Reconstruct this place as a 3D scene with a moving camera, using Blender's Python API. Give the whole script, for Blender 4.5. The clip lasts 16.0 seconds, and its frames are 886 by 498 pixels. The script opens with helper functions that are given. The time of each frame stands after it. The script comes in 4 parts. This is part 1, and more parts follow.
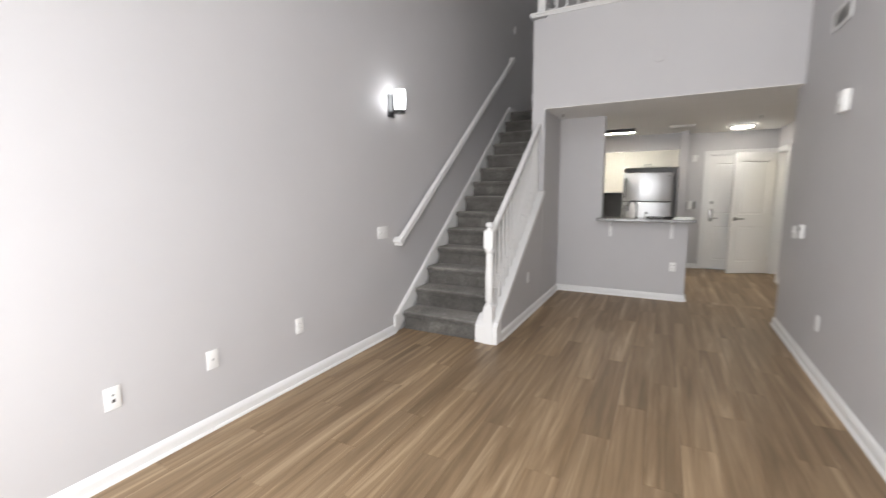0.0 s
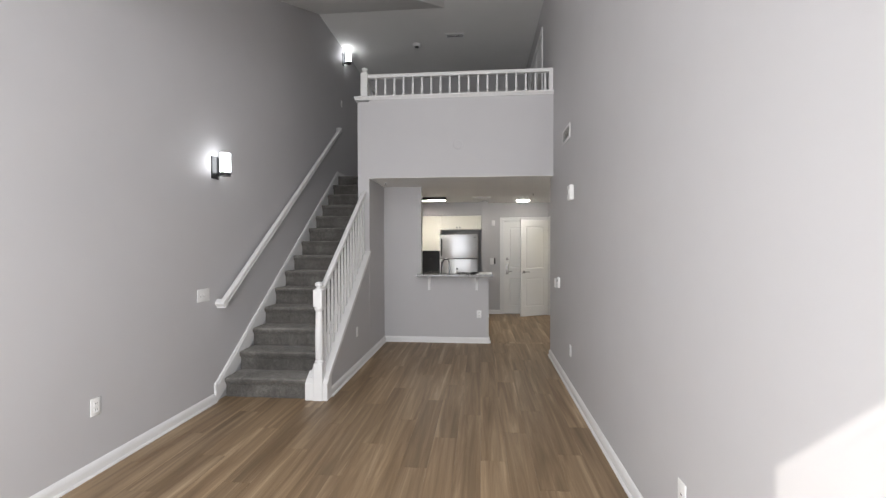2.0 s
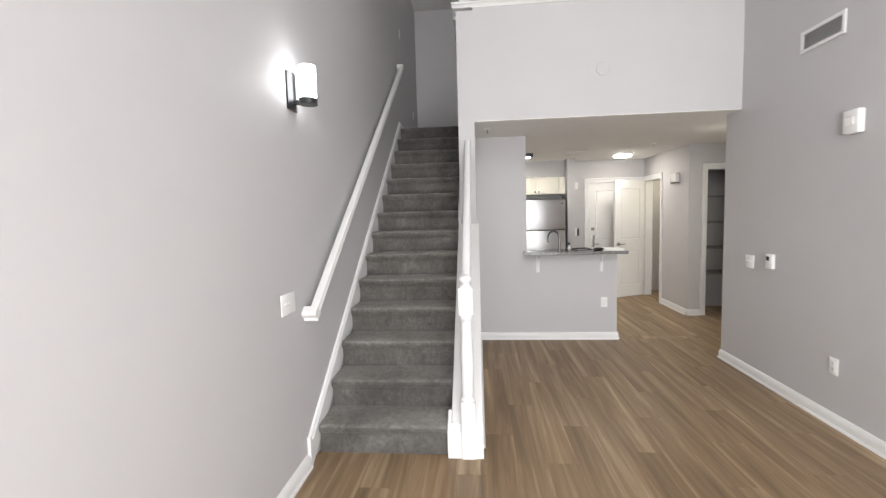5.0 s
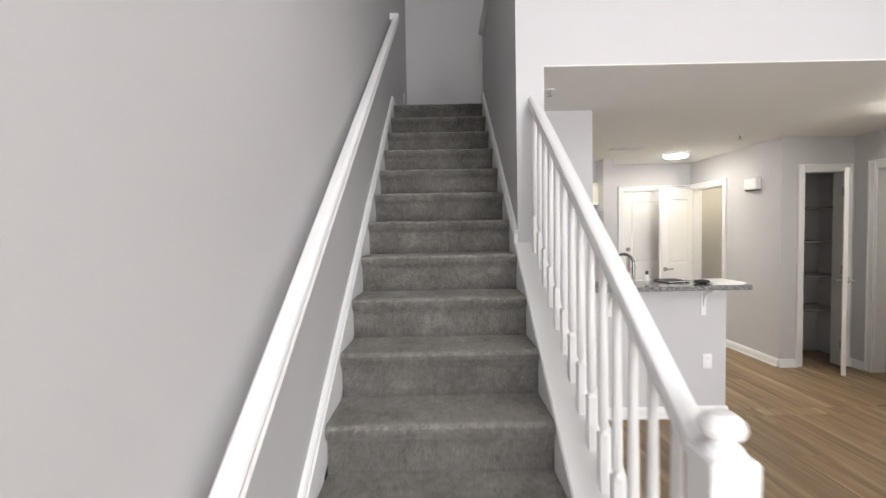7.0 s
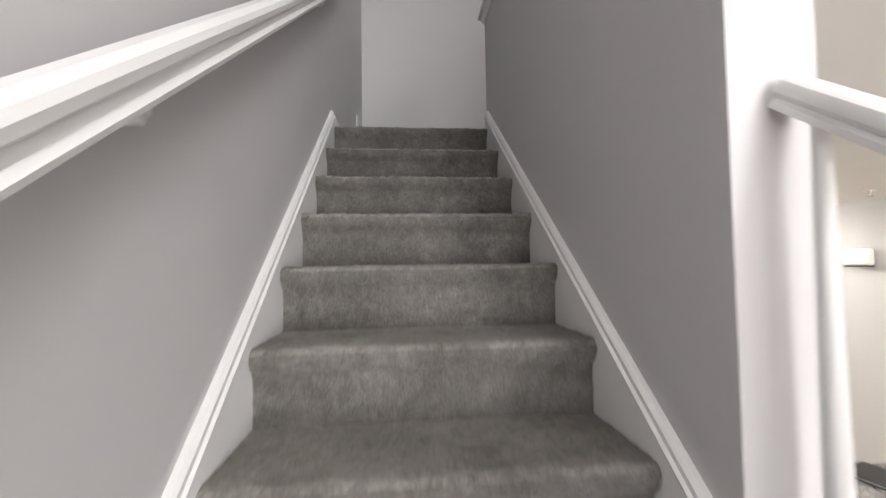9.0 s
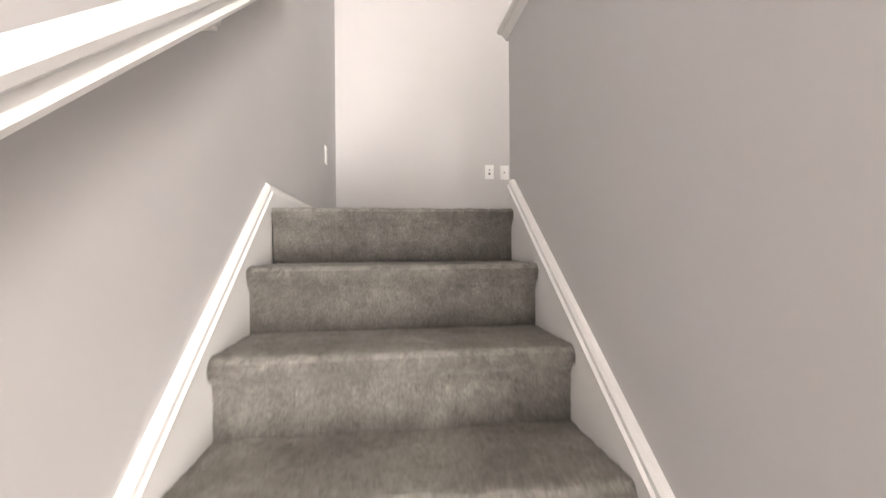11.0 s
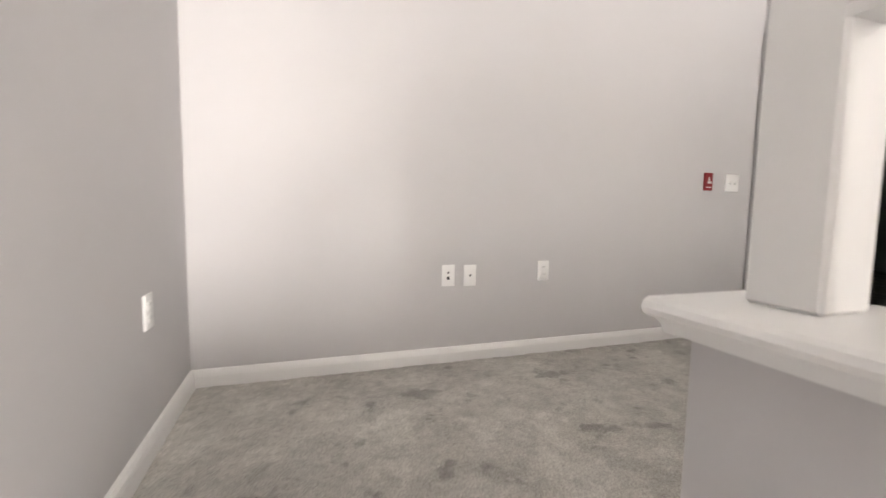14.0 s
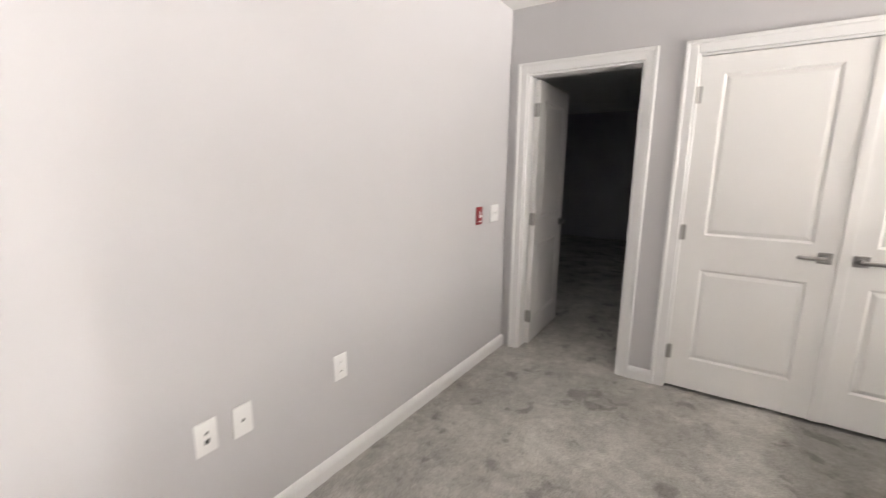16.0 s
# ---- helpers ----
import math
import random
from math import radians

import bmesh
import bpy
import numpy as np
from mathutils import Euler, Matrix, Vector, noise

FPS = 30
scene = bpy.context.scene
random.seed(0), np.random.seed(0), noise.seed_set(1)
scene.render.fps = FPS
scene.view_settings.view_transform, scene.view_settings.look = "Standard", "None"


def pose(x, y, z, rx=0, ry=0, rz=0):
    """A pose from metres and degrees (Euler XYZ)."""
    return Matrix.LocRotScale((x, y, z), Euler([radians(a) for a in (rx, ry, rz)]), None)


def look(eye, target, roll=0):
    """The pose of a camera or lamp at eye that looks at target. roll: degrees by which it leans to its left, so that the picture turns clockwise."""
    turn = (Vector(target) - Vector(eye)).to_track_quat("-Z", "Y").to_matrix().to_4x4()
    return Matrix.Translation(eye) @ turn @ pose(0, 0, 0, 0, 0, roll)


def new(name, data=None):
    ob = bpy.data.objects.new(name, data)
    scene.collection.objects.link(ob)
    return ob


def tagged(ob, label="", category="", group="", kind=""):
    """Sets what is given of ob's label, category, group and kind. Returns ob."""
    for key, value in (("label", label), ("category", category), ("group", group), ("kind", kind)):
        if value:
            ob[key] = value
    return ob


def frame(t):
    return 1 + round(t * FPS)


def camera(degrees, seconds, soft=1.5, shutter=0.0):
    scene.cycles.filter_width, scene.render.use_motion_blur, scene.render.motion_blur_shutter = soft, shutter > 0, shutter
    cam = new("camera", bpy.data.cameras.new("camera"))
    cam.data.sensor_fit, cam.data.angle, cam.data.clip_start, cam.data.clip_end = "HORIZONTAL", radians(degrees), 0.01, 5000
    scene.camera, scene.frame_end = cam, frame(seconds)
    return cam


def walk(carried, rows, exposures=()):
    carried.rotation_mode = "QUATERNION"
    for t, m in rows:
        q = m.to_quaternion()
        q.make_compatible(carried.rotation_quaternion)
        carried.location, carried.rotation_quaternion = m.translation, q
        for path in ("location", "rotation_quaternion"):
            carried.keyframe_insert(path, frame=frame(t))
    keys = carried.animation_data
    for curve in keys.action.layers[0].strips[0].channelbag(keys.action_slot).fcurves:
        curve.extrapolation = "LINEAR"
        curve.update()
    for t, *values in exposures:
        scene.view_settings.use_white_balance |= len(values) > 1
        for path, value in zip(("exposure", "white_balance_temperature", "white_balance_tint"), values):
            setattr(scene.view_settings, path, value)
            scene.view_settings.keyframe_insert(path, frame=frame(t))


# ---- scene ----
cam = camera(93.1, 16.0, soft=1.3, shutter=0.5)

PATH = [
    (0, (2.364, -3.568, 1.424), (1.44, -1.815, 1.149), -0.5),
    (0.5, (2.364, -3.734, 1.453), (1.786, -1.832, 1.238), -1.8),
    (1, (2.38, -3.849, 1.458), (2.062, -1.883, 1.275), -1.6),
    (1.5, (2.458, -3.908, 1.478), (2.239, -1.922, 1.373), -0.9),
    (2, (2.521, -3.92, 1.498), (2.342, -1.928, 1.475), -0.1),
    (2.5, (2.497, -3.899, 1.508), (2.3, -1.909, 1.518), 0.5),
    (3, (2.299, -3.784, 1.468), (2.068, -1.797, 1.443), 0.4),
    (3.5, (1.993, -3.586, 1.475), (1.731, -1.605, 1.39), -0.2),
    (4, (1.683, -3.233, 1.487), (1.407, -1.255, 1.38), -0.7),
    (4.2, (1.547, -3.092, 1.495), (1.279, -1.114, 1.371), -1.0),
    (6.3, (0.586, -1.431, 1.504), (0.555, 0.561, 1.329), -1.0),
    (6.5, (0.554, -1.245, 1.514), (0.506, 0.748, 1.358), -1.1),
    (7, (0.467, -0.769, 1.478), (0.465, 1.23, 1.396), -1.1),
    (7.5, (0.438, -0.265, 1.461), (0.498, 1.734, 1.466), -1.4),
    (8, (0.423, 0.186, 1.525), (0.515, 2.182, 1.608), -1.3),
    (8.2, (0.391, 0.385, 1.574), (0.535, 2.376, 1.695), -1.4),
    (10.3, (0.364, 1.499, 2.391), (0.613, 3.483, 2.382), -0.2),
    (10.5, (0.353, 1.567, 2.391), (0.648, 3.546, 2.408), -0.4),
    (11, (0.422, 1.802, 2.555), (0.668, 3.787, 2.554), -0.5),
    (11.5, (0.358, 2.042, 2.7), (0.649, 4.019, 2.621), -0.8),
    (12, (0.424, 2.237, 2.873), (0.651, 4.215, 2.682), -1.2),
    (12.5, (0.374, 2.481, 3.023), (0.585, 4.465, 2.883), -1.7),
    (13, (0.393, 2.675, 3.182), (0.707, 4.635, 2.954), -1.3),
    (13.5, (0.461, 2.902, 3.321), (0.857, 4.845, 3.099), 1.1),
    (14, (0.477, 3.055, 3.518), (1.119, 4.94, 3.341), 1.0),
    (14.2, (0.538, 3.139, 3.541), (1.244, 5.0, 3.352), 0.7),
    (14.5, (0.548, 3.261, 3.734), (1.362, 5.075, 3.513), -0.3),
    (15, (0.515, 3.461, 3.876), (1.555, 5.15, 3.615), -0.9),
    (15.3, (0.484, 3.534, 3.98), (1.689, 5.099, 3.669), -0.5),
    (15.5, (0.485, 3.599, 3.992), (1.834, 5.035, 3.647), -0.0),
    (15.6, (0.505, 3.638, 3.982), (1.918, 5.011, 3.636), 0.1),
    (16, (0.626, 3.827, 4.057), (2.259, 4.916, 3.674), 0.5),
]
EXPOSURES = [(0.0, 0.1, 6570, 10), (1.0, 0.0, 6530, 10), (2.0, -0.15, 6490, 10), (2.8, -0.15, 6500, 10), (3.5, 0.29, 6610, 10), (4.2, 0.39, 6590, 10), (6.3, 0.76, 6610, 10), (8.2, 0.94, 6540, 10), (10.3, 2.32, 7200, 13), (12.0, 2.76, 7450, 14), (13.5, 2.76, 7350, 14), (14.2, 2.58, 7200, 13), (15.5, 2.7, 7100, 13), (16.0, 2.83, 7100, 13)]
walk(cam, [(t, look(eye, target, roll)) for t, eye, target, roll in PATH], EXPOSURES)

# ---- world, sun, large lights ----
world = bpy.data.worlds.new("World")
scene.world = world
world.use_nodes = True
_wn = world.node_tree
_sky = _wn.nodes.new("ShaderNodeTexSky")
_sky.sky_type = "NISHITA"
_sky.sun_disc = False
_sky.sun_elevation = radians(30)
_sky.sun_rotation = radians(233)
_bg = _wn.nodes["Background"]
_bg.inputs["Strength"].default_value = 0.15
_wn.links.new(_sky.outputs[0], _bg.inputs["Color"])

sun_data = bpy.data.lights.new("sun", "SUN")
sun_data.energy = 3.6
sun_data.angle = radians(0.5)
sun_data.color = (1.0, 0.95, 0.88)
sun = new("sun", sun_data)
sun.matrix_world = look((-10, -12, 9), (-8.667, -11, 8.04))

# sky light entering through the window openings
for wx0, wx1, wz0, wz1, power in ((0.30, 0.61, 0.1, 2.5, 30.0), (0.98, 1.26, 0.1, 2.5, 28.0), (1.28, 2.02, 0.1, 2.5, 54.0), (2.10, 3.15, 0.1, 2.5, 34.0), (2.10, 3.15, 3.56, 4.84, 50.0)):
    sky_data = bpy.data.lights.new("window_skylight", "AREA")
    sky_data.shape = "RECTANGLE"
    sky_data.size, sky_data.size_y = wx1 - wx0, wz1 - wz0
    sky_data.energy = power
    sky_data.color = (0.97, 0.98, 1.0)
    sky_lamp = new("window_skylight", sky_data)
    sky_lamp.matrix_world = look(((wx0 + wx1) / 2, -4.262, (wz0 + wz1) / 2), ((wx0 + wx1) / 2, 0, (wz0 + wz1) / 2))

# ---- main dimensions ----
XR = 3.452          # right wall of the living room
YF = -4.3          # window wall
YB = 5.158          # back wall
RISE, RUN = 0.193, 0.255
STEPS = 14
L = STEPS * RISE   # loft floor
SLOPE = RISE / RUN
ZC = 2.376         # ceiling below the loft
ZU = 5.10          # loft ceiling
YS = 1.582         # loft face
KY = 2.45          # face of the breakfast bar wall
RX = 4.70          # recess wall with the bathroom door
SX0, SX1 = 0.018, 0.868   # carpeted width of the stairs
WX0, WX1 = 0.885, 1.04    # wall beside the stairs
CZ, CS = 3.462, 3.425      # tops of the ledges over the living room and beside the stairs


# ---- materials ----
def nodes_of(name):
    m = bpy.data.materials.new(name)
    m.use_nodes = True
    return m, m.node_tree, m.node_tree.nodes["Principled BSDF"]


def noise_node(t, scale, detail=4.0, rough=0.55, vec=None):
    n = t.nodes.new("ShaderNodeTexNoise")
    n.inputs["Scale"].default_value = scale
    n.inputs["Detail"].default_value = detail
    n.inputs["Roughness"].default_value = rough
    if vec is not None:
        t.links.new(vec, n.inputs["Vector"])
    return n


def ramp(t, fac, stops):
    r = t.nodes.new("ShaderNodeValToRGB")
    while len(r.color_ramp.elements) < len(stops):
        r.color_ramp.elements.new(0.5)
    for e, (p, c) in zip(r.color_ramp.elements, stops):
        e.position, e.color = p, (*c, 1)
    t.links.new(fac, r.inputs["Fac"])
    return r


def place(t, scale=(1, 1, 1)):
    g = t.nodes.new("ShaderNodeNewGeometry")
    mp = t.nodes.new("ShaderNodeMapping")
    mp.inputs["Scale"].default_value = scale
    t.links.new(g.outputs["Position"], mp.inputs["Vector"])
    return mp.outputs["Vector"]


def bump_of(t, p, height, strength, dist):
    b = t.nodes.new("ShaderNodeBump")
    b.inputs["Strength"].default_value = strength
    b.inputs["Distance"].default_value = dist
    t.links.new(height, b.inputs["Height"])
    t.links.new(b.outputs["Normal"], p.inputs["Normal"])
    return b


def paint(name, c, rough=0.6, var=0.04, grain=0.15, scale=1.3):
    """Rolled paint: faint large unevenness, orange-peel relief."""
    m, t, p = nodes_of(name)
    v = place(t)
    n1 = noise_node(t, scale, 5, 0.6, v)
    lo, hi = tuple(x * (1 - var) for x in c), tuple(min(1, x * (1 + var)) for x in c)
    r = ramp(t, n1.outputs["Fac"], [(0.3, lo), (0.7, hi)])
    t.links.new(r.outputs["Color"], p.inputs["Base Color"])
    n2 = noise_node(t, 260, 3, 0.6, v)
    bump_of(t, p, n2.outputs["Fac"], grain, 0.001)
    n3 = noise_node(t, 6, 3, 0.6, v)
    mr = t.nodes.new("ShaderNodeMapRange")
    mr.inputs["To Min"].default_value, mr.inputs["To Max"].default_value = rough - 0.06, rough + 0.06
    t.links.new(n3.outputs["Fac"], mr.inputs["Value"])
    t.links.new(mr.outputs[0], p.inputs["Roughness"])
    return m


def metal(name, c, rough=0.25, brushed=False):
    m, t, p = nodes_of(name)
    p.inputs["Base Color"].default_value = (*c, 1)
    p.inputs["Metallic"].default_value = 1.0
    v = place(t, (4, 4, 260) if brushed else (60, 60, 60))
    n = noise_node(t, 2.0, 3, 0.6, v)
    mr = t.nodes.new("ShaderNodeMapRange")
    mr.inputs["To Min"].default_value, mr.inputs["To Max"].default_value = rough * 0.75, rough * 1.3
    t.links.new(n.outputs["Fac"], mr.inputs["Value"])
    t.links.new(mr.outputs[0], p.inputs["Roughness"])
    return m


def glow(name, c, strength):
    m, t, p = nodes_of(name)
    p.inputs["Base Color"].default_value = (0.9, 0.9, 0.88, 1)
    p.inputs["Emission Color"].default_value = (*c, 1)
    p.inputs["Emission Strength"].default_value = strength
    p.inputs["Roughness"].default_value = 0.35
    return m


WALL = paint("wall_paint", (0.50, 0.49, 0.497), 0.62, 0.02)
CEIL = paint("ceiling_paint", (0.77, 0.76, 0.74), 0.8, 0.02, 0.3)
TRIM = paint("white_trim_paint", (0.73, 0.725, 0.72), 0.35, 0.02, 0.04)
DOORP = paint("white_door_paint", (0.77, 0.76, 0.745), 0.42, 0.02, 0.06)
CABINET = paint("cream_cabinet_paint", (0.78, 0.75, 0.66), 0.4, 0.02, 0.05)
PLASTIC = paint("white_plastic", (0.79, 0.785, 0.775), 0.35, 0.01, 0.02)
SLOT = paint("dark_slot", (0.03, 0.03, 0.03), 0.5, 0.02, 0.02)
BLACK = paint("black_metal_finish", (0.015, 0.015, 0.016), 0.3, 0.1, 0.05)
RED = paint("red_plate_paint", (0.25, 0.02, 0.025), 0.4, 0.05, 0.03)
PAPER = paint("white_paper", (0.82, 0.82, 0.80), 0.8, 0.02, 0.1)
CLOTH = paint("black_cloth", (0.02, 0.02, 0.022), 0.8, 0.2, 0.5)
DARKTILE = paint("dark_splashback", (0.05, 0.05, 0.052), 0.25, 0.15, 0.05)
ENAMEL = paint("white_enamel", (0.85, 0.85, 0.84), 0.15, 0.01, 0.02)
CONCRETE = paint("pale_concrete", (0.38, 0.37, 0.35), 0.85, 0.12, 0.5)
WIRE = paint("grey_wire_coating", (0.24, 0.235, 0.225), 0.5, 0.05, 0.05)
NICKEL = metal("satin_nickel", (0.36, 0.35, 0.34), 0.3)
CHROME = metal("dark_chrome", (0.22, 0.22, 0.23), 0.14)
STEEL = metal("brushed_steel", (0.5, 0.5, 0.51), 0.34, True)
STEEL.node_tree.nodes["Principled BSDF"].inputs["Anisotropic"].default_value = 0.85
STEEL.node_tree.nodes["Principled BSDF"].inputs["Anisotropic Rotation"].default_value = 0.25
GLASSGLOW = glow("frosted_glass_lit", (0.94, 0.97, 1.0), 12.0)
LEDGLOW = glow("lit_diffuser", (1.0, 0.965, 0.88), 42.0)
WARMGLOW = glow("lit_warm_diffuser", (1.0, 0.89, 0.64), 42.0)


def make_wood():
    m, t, p = nodes_of("oak_vinyl_plank")
    info = t.nodes.new("ShaderNodeObjectInfo")
    g = t.nodes.new("ShaderNodeNewGeometry")
    add = t.nodes.new("ShaderNodeVectorMath")
    add.operation = "MULTIPLY_ADD"
    comb = t.nodes.new("ShaderNodeCombineXYZ")
    for i in range(3):
        t.links.new(info.outputs["Random"], comb.inputs[i])
    add.inputs[1].default_value = (37, 53, 11)
    t.links.new(comb.outputs[0], add.inputs[0])
    t.links.new(g.outputs["Position"], add.inputs[2])
    mp = t.nodes.new("ShaderNodeMapping")
    mp.inputs["Scale"].default_value = (13, 0.6, 1)
    t.links.new(add.outputs[0], mp.inputs["Vector"])
    big = noise_node(t, 1.0, 5, 0.6, mp.outputs[0])
    big.inputs["Distortion"].default_value = 0.6
    mp2 = t.nodes.new("ShaderNodeMapping")
    mp2.inputs["Scale"].default_value = (120, 5, 1)
    t.links.new(add.outputs[0], mp2.inputs["Vector"])
    fine = noise_node(t, 1.0, 4, 0.6, mp2.outputs[0])
    r = ramp(t, big.outputs["Fac"], [(0.27, (0.15, 0.099, 0.055)), (0.42, (0.212, 0.143, 0.082)), (0.56, (0.285, 0.199, 0.119)), (0.72, (0.45, 0.333, 0.214))])
    fr = ramp(t, fine.outputs["Fac"], [(0.3, (0.9, 0.9, 0.9)), (0.7, (1.06, 1.06, 1.06))])
    mul = t.nodes.new("ShaderNodeMix")
    mul.data_type, mul.blend_type = "RGBA", "MULTIPLY"
    mul.inputs["Factor"].default_value = 1.0
    t.links.new(r.outputs["Color"], mul.inputs["A"])
    t.links.new(fr.outputs["Color"], mul.inputs["B"])
    tone = ramp(t, info.outputs["Random"], [(0.0, (0.89, 0.885, 0.88)), (0.5, (0.99, 0.985, 0.98)), (1.0, (1.08, 1.07, 1.06))])
    mul2 = t.nodes.new("ShaderNodeMix")
    mul2.data_type, mul2.blend_type = "RGBA", "MULTIPLY"
    mul2.inputs["Factor"].default_value = 1.0
    t.links.new(mul.outputs["Result"], mul2.inputs["A"])
    t.links.new(tone.outputs["Color"], mul2.inputs["B"])
    t.links.new(mul2.outputs["Result"], p.inputs["Base Color"])
    mr = t.nodes.new("ShaderNodeMapRange")
    mr.inputs["To Min"].default_value, mr.inputs["To Max"].default_value = 0.38, 0.52
    t.links.new(fine.outputs["Fac"], mr.inputs["Value"])
    t.links.new(mr.outputs[0], p.inputs["Roughness"])
    p.inputs["Specular IOR Level"].default_value = 0.35
    bump_of(t, p, fine.outputs["Fac"], 0.12, 0.001)
    return m


def make_carpet(name, stops, prints=0.62, clump=22, tread_light=1.0, streaks=0.0, head_shade=0.0):
    """Cut pile: footprint-sized patches where the pile leans, soft clumps, fine tufts, and sheen. Up-facing parts can
    be painted paler for light from above, the stair head darker for shade.
    """
    m, t, p = nodes_of(name)
    v = place(t)
    warp = noise_node(t, 9.0, 3, 0.6, v)
    mixv = t.nodes.new("ShaderNodeVectorMath")
    mixv.operation = "MULTIPLY_ADD"
    mixv.inputs[1].default_value = (0.10, 0.10, 0.10)
    t.links.new(warp.outputs["Color"], mixv.inputs[0])
    t.links.new(v, mixv.inputs[2])
    blot = noise_node(t, 4.2, 3, 0.62, mixv.outputs[0])
    mid = noise_node(t, clump, 4, 0.65, v)
    worn = noise_node(t, 0.9, 2, 0.5, v)
    foot = noise_node(t, 5.2, 3, 0.5, mixv.outputs[0])
    tuft = noise_node(t, 150, 3, 0.65, v)
    r = ramp(t, blot.outputs["Fac"], stops)
    r2 = ramp(t, mid.outputs["Fac"], [(0.32, (0.84, 0.84, 0.84)), (0.66, (1.13, 1.13, 1.13))])
    r3 = ramp(t, tuft.outputs["Fac"], [(0.34, (0.74, 0.735, 0.73)), (0.64, (1.2, 1.2, 1.2))])
    out = r.outputs["Color"]
    r4 = ramp(t, worn.outputs["Fac"], [(0.35, (0.86, 0.86, 0.86)), (0.62, (1.12, 1.12, 1.12))])
    r5 = ramp(t, foot.outputs["Fac"], [(0.345, (prints, prints, prints)), (0.40, (0.95, 0.95, 0.95)), (0.56, (1, 1, 1)), (0.61, (1.12, 1.12, 1.12))])
    brushed = noise_node(t, 1.0, 4, 0.6, place(t, (48, 34, 24)))
    r6 = ramp(t, brushed.outputs["Fac"], [(0.36, (1 - streaks,) * 3), (0.62, (1 + streaks,) * 3)])
    for q in (r2, r3, r4, r5, r6):
        mul = t.nodes.new("ShaderNodeMix")
        mul.data_type, mul.blend_type = "RGBA", "MULTIPLY"
        mul.inputs["Factor"].default_value = 1.0
        t.links.new(out, mul.inputs["A"])
        t.links.new(q.outputs["Color"], mul.inputs["B"])
        out = mul.outputs["Result"]
    if tread_light != 1.0:
        # overhead light put into the colour: treads paler than risers, with an uneven edge
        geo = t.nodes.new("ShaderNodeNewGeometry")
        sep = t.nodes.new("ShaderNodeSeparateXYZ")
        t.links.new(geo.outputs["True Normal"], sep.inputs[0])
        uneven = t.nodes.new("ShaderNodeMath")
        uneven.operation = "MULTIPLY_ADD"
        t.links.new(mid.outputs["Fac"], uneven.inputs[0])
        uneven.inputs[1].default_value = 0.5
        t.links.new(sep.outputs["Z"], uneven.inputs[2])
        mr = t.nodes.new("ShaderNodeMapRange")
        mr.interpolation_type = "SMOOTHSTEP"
        for key, val in (("From Min", 0.45), ("From Max", 1.25), ("To Min", 1.0), ("To Max", tread_light)):
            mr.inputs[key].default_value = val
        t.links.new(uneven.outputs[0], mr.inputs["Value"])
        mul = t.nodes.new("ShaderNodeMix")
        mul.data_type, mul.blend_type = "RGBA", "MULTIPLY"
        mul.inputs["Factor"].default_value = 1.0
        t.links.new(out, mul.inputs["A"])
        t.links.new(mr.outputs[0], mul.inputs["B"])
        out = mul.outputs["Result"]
    if head_shade:
        # shade painted at the stair head, blending to the darker stairs, with uneven edge
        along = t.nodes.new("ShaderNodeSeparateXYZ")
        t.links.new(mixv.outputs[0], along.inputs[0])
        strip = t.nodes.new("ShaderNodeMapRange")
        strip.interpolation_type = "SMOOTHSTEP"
        for key, val in (("From Min", 3.37), ("From Max", 3.58), ("To Min", head_shade), ("To Max", 1.0)):
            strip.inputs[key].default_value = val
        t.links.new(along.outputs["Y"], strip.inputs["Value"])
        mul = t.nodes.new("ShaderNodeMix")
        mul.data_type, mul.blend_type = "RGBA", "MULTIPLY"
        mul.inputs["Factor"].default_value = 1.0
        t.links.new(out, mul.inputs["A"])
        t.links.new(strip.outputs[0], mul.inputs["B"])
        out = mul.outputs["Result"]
    t.links.new(out, p.inputs["Base Color"])
    p.inputs["Roughness"].default_value = 0.95
    p.inputs["Specular IOR Level"].default_value = 0.1
    p.inputs["Sheen Weight"].default_value = 0.2
    p.inputs["Sheen Roughness"].default_value = 0.45
    p.inputs["Sheen Tint"].default_value = (0.9, 0.88, 0.85, 1)
    add = t.nodes.new("ShaderNodeMath")
    add.operation = "ADD"
    t.links.new(tuft.outputs["Fac"], add.inputs[0])
    t.links.new(mid.outputs["Fac"], add.inputs[1])
    bump_of(t, p, add.outputs[0], 0.8, 0.008)
    return m


def make_granite():
    m, t, p = nodes_of("speckled_granite")
    v = place(t)
    vo = t.nodes.new("ShaderNodeTexVoronoi")
    vo.inputs["Scale"].default_value = 90
    t.links.new(v, vo.inputs["Vector"])
    n = noise_node(t, 95, 5, 0.75, v)
    r = ramp(t, n.outputs["Fac"], [(0.30, (0.03, 0.03, 0.032)), (0.43, (0.15, 0.145, 0.142)), (0.53, (0.30, 0.29, 0.285)), (0.66, (0.52, 0.51, 0.495))])
    r.color_ramp.interpolation = "CONSTANT"
    t.links.new(r.outputs["Color"], p.inputs["Base Color"])
    p.inputs["Roughness"].default_value = 0.12
    return m


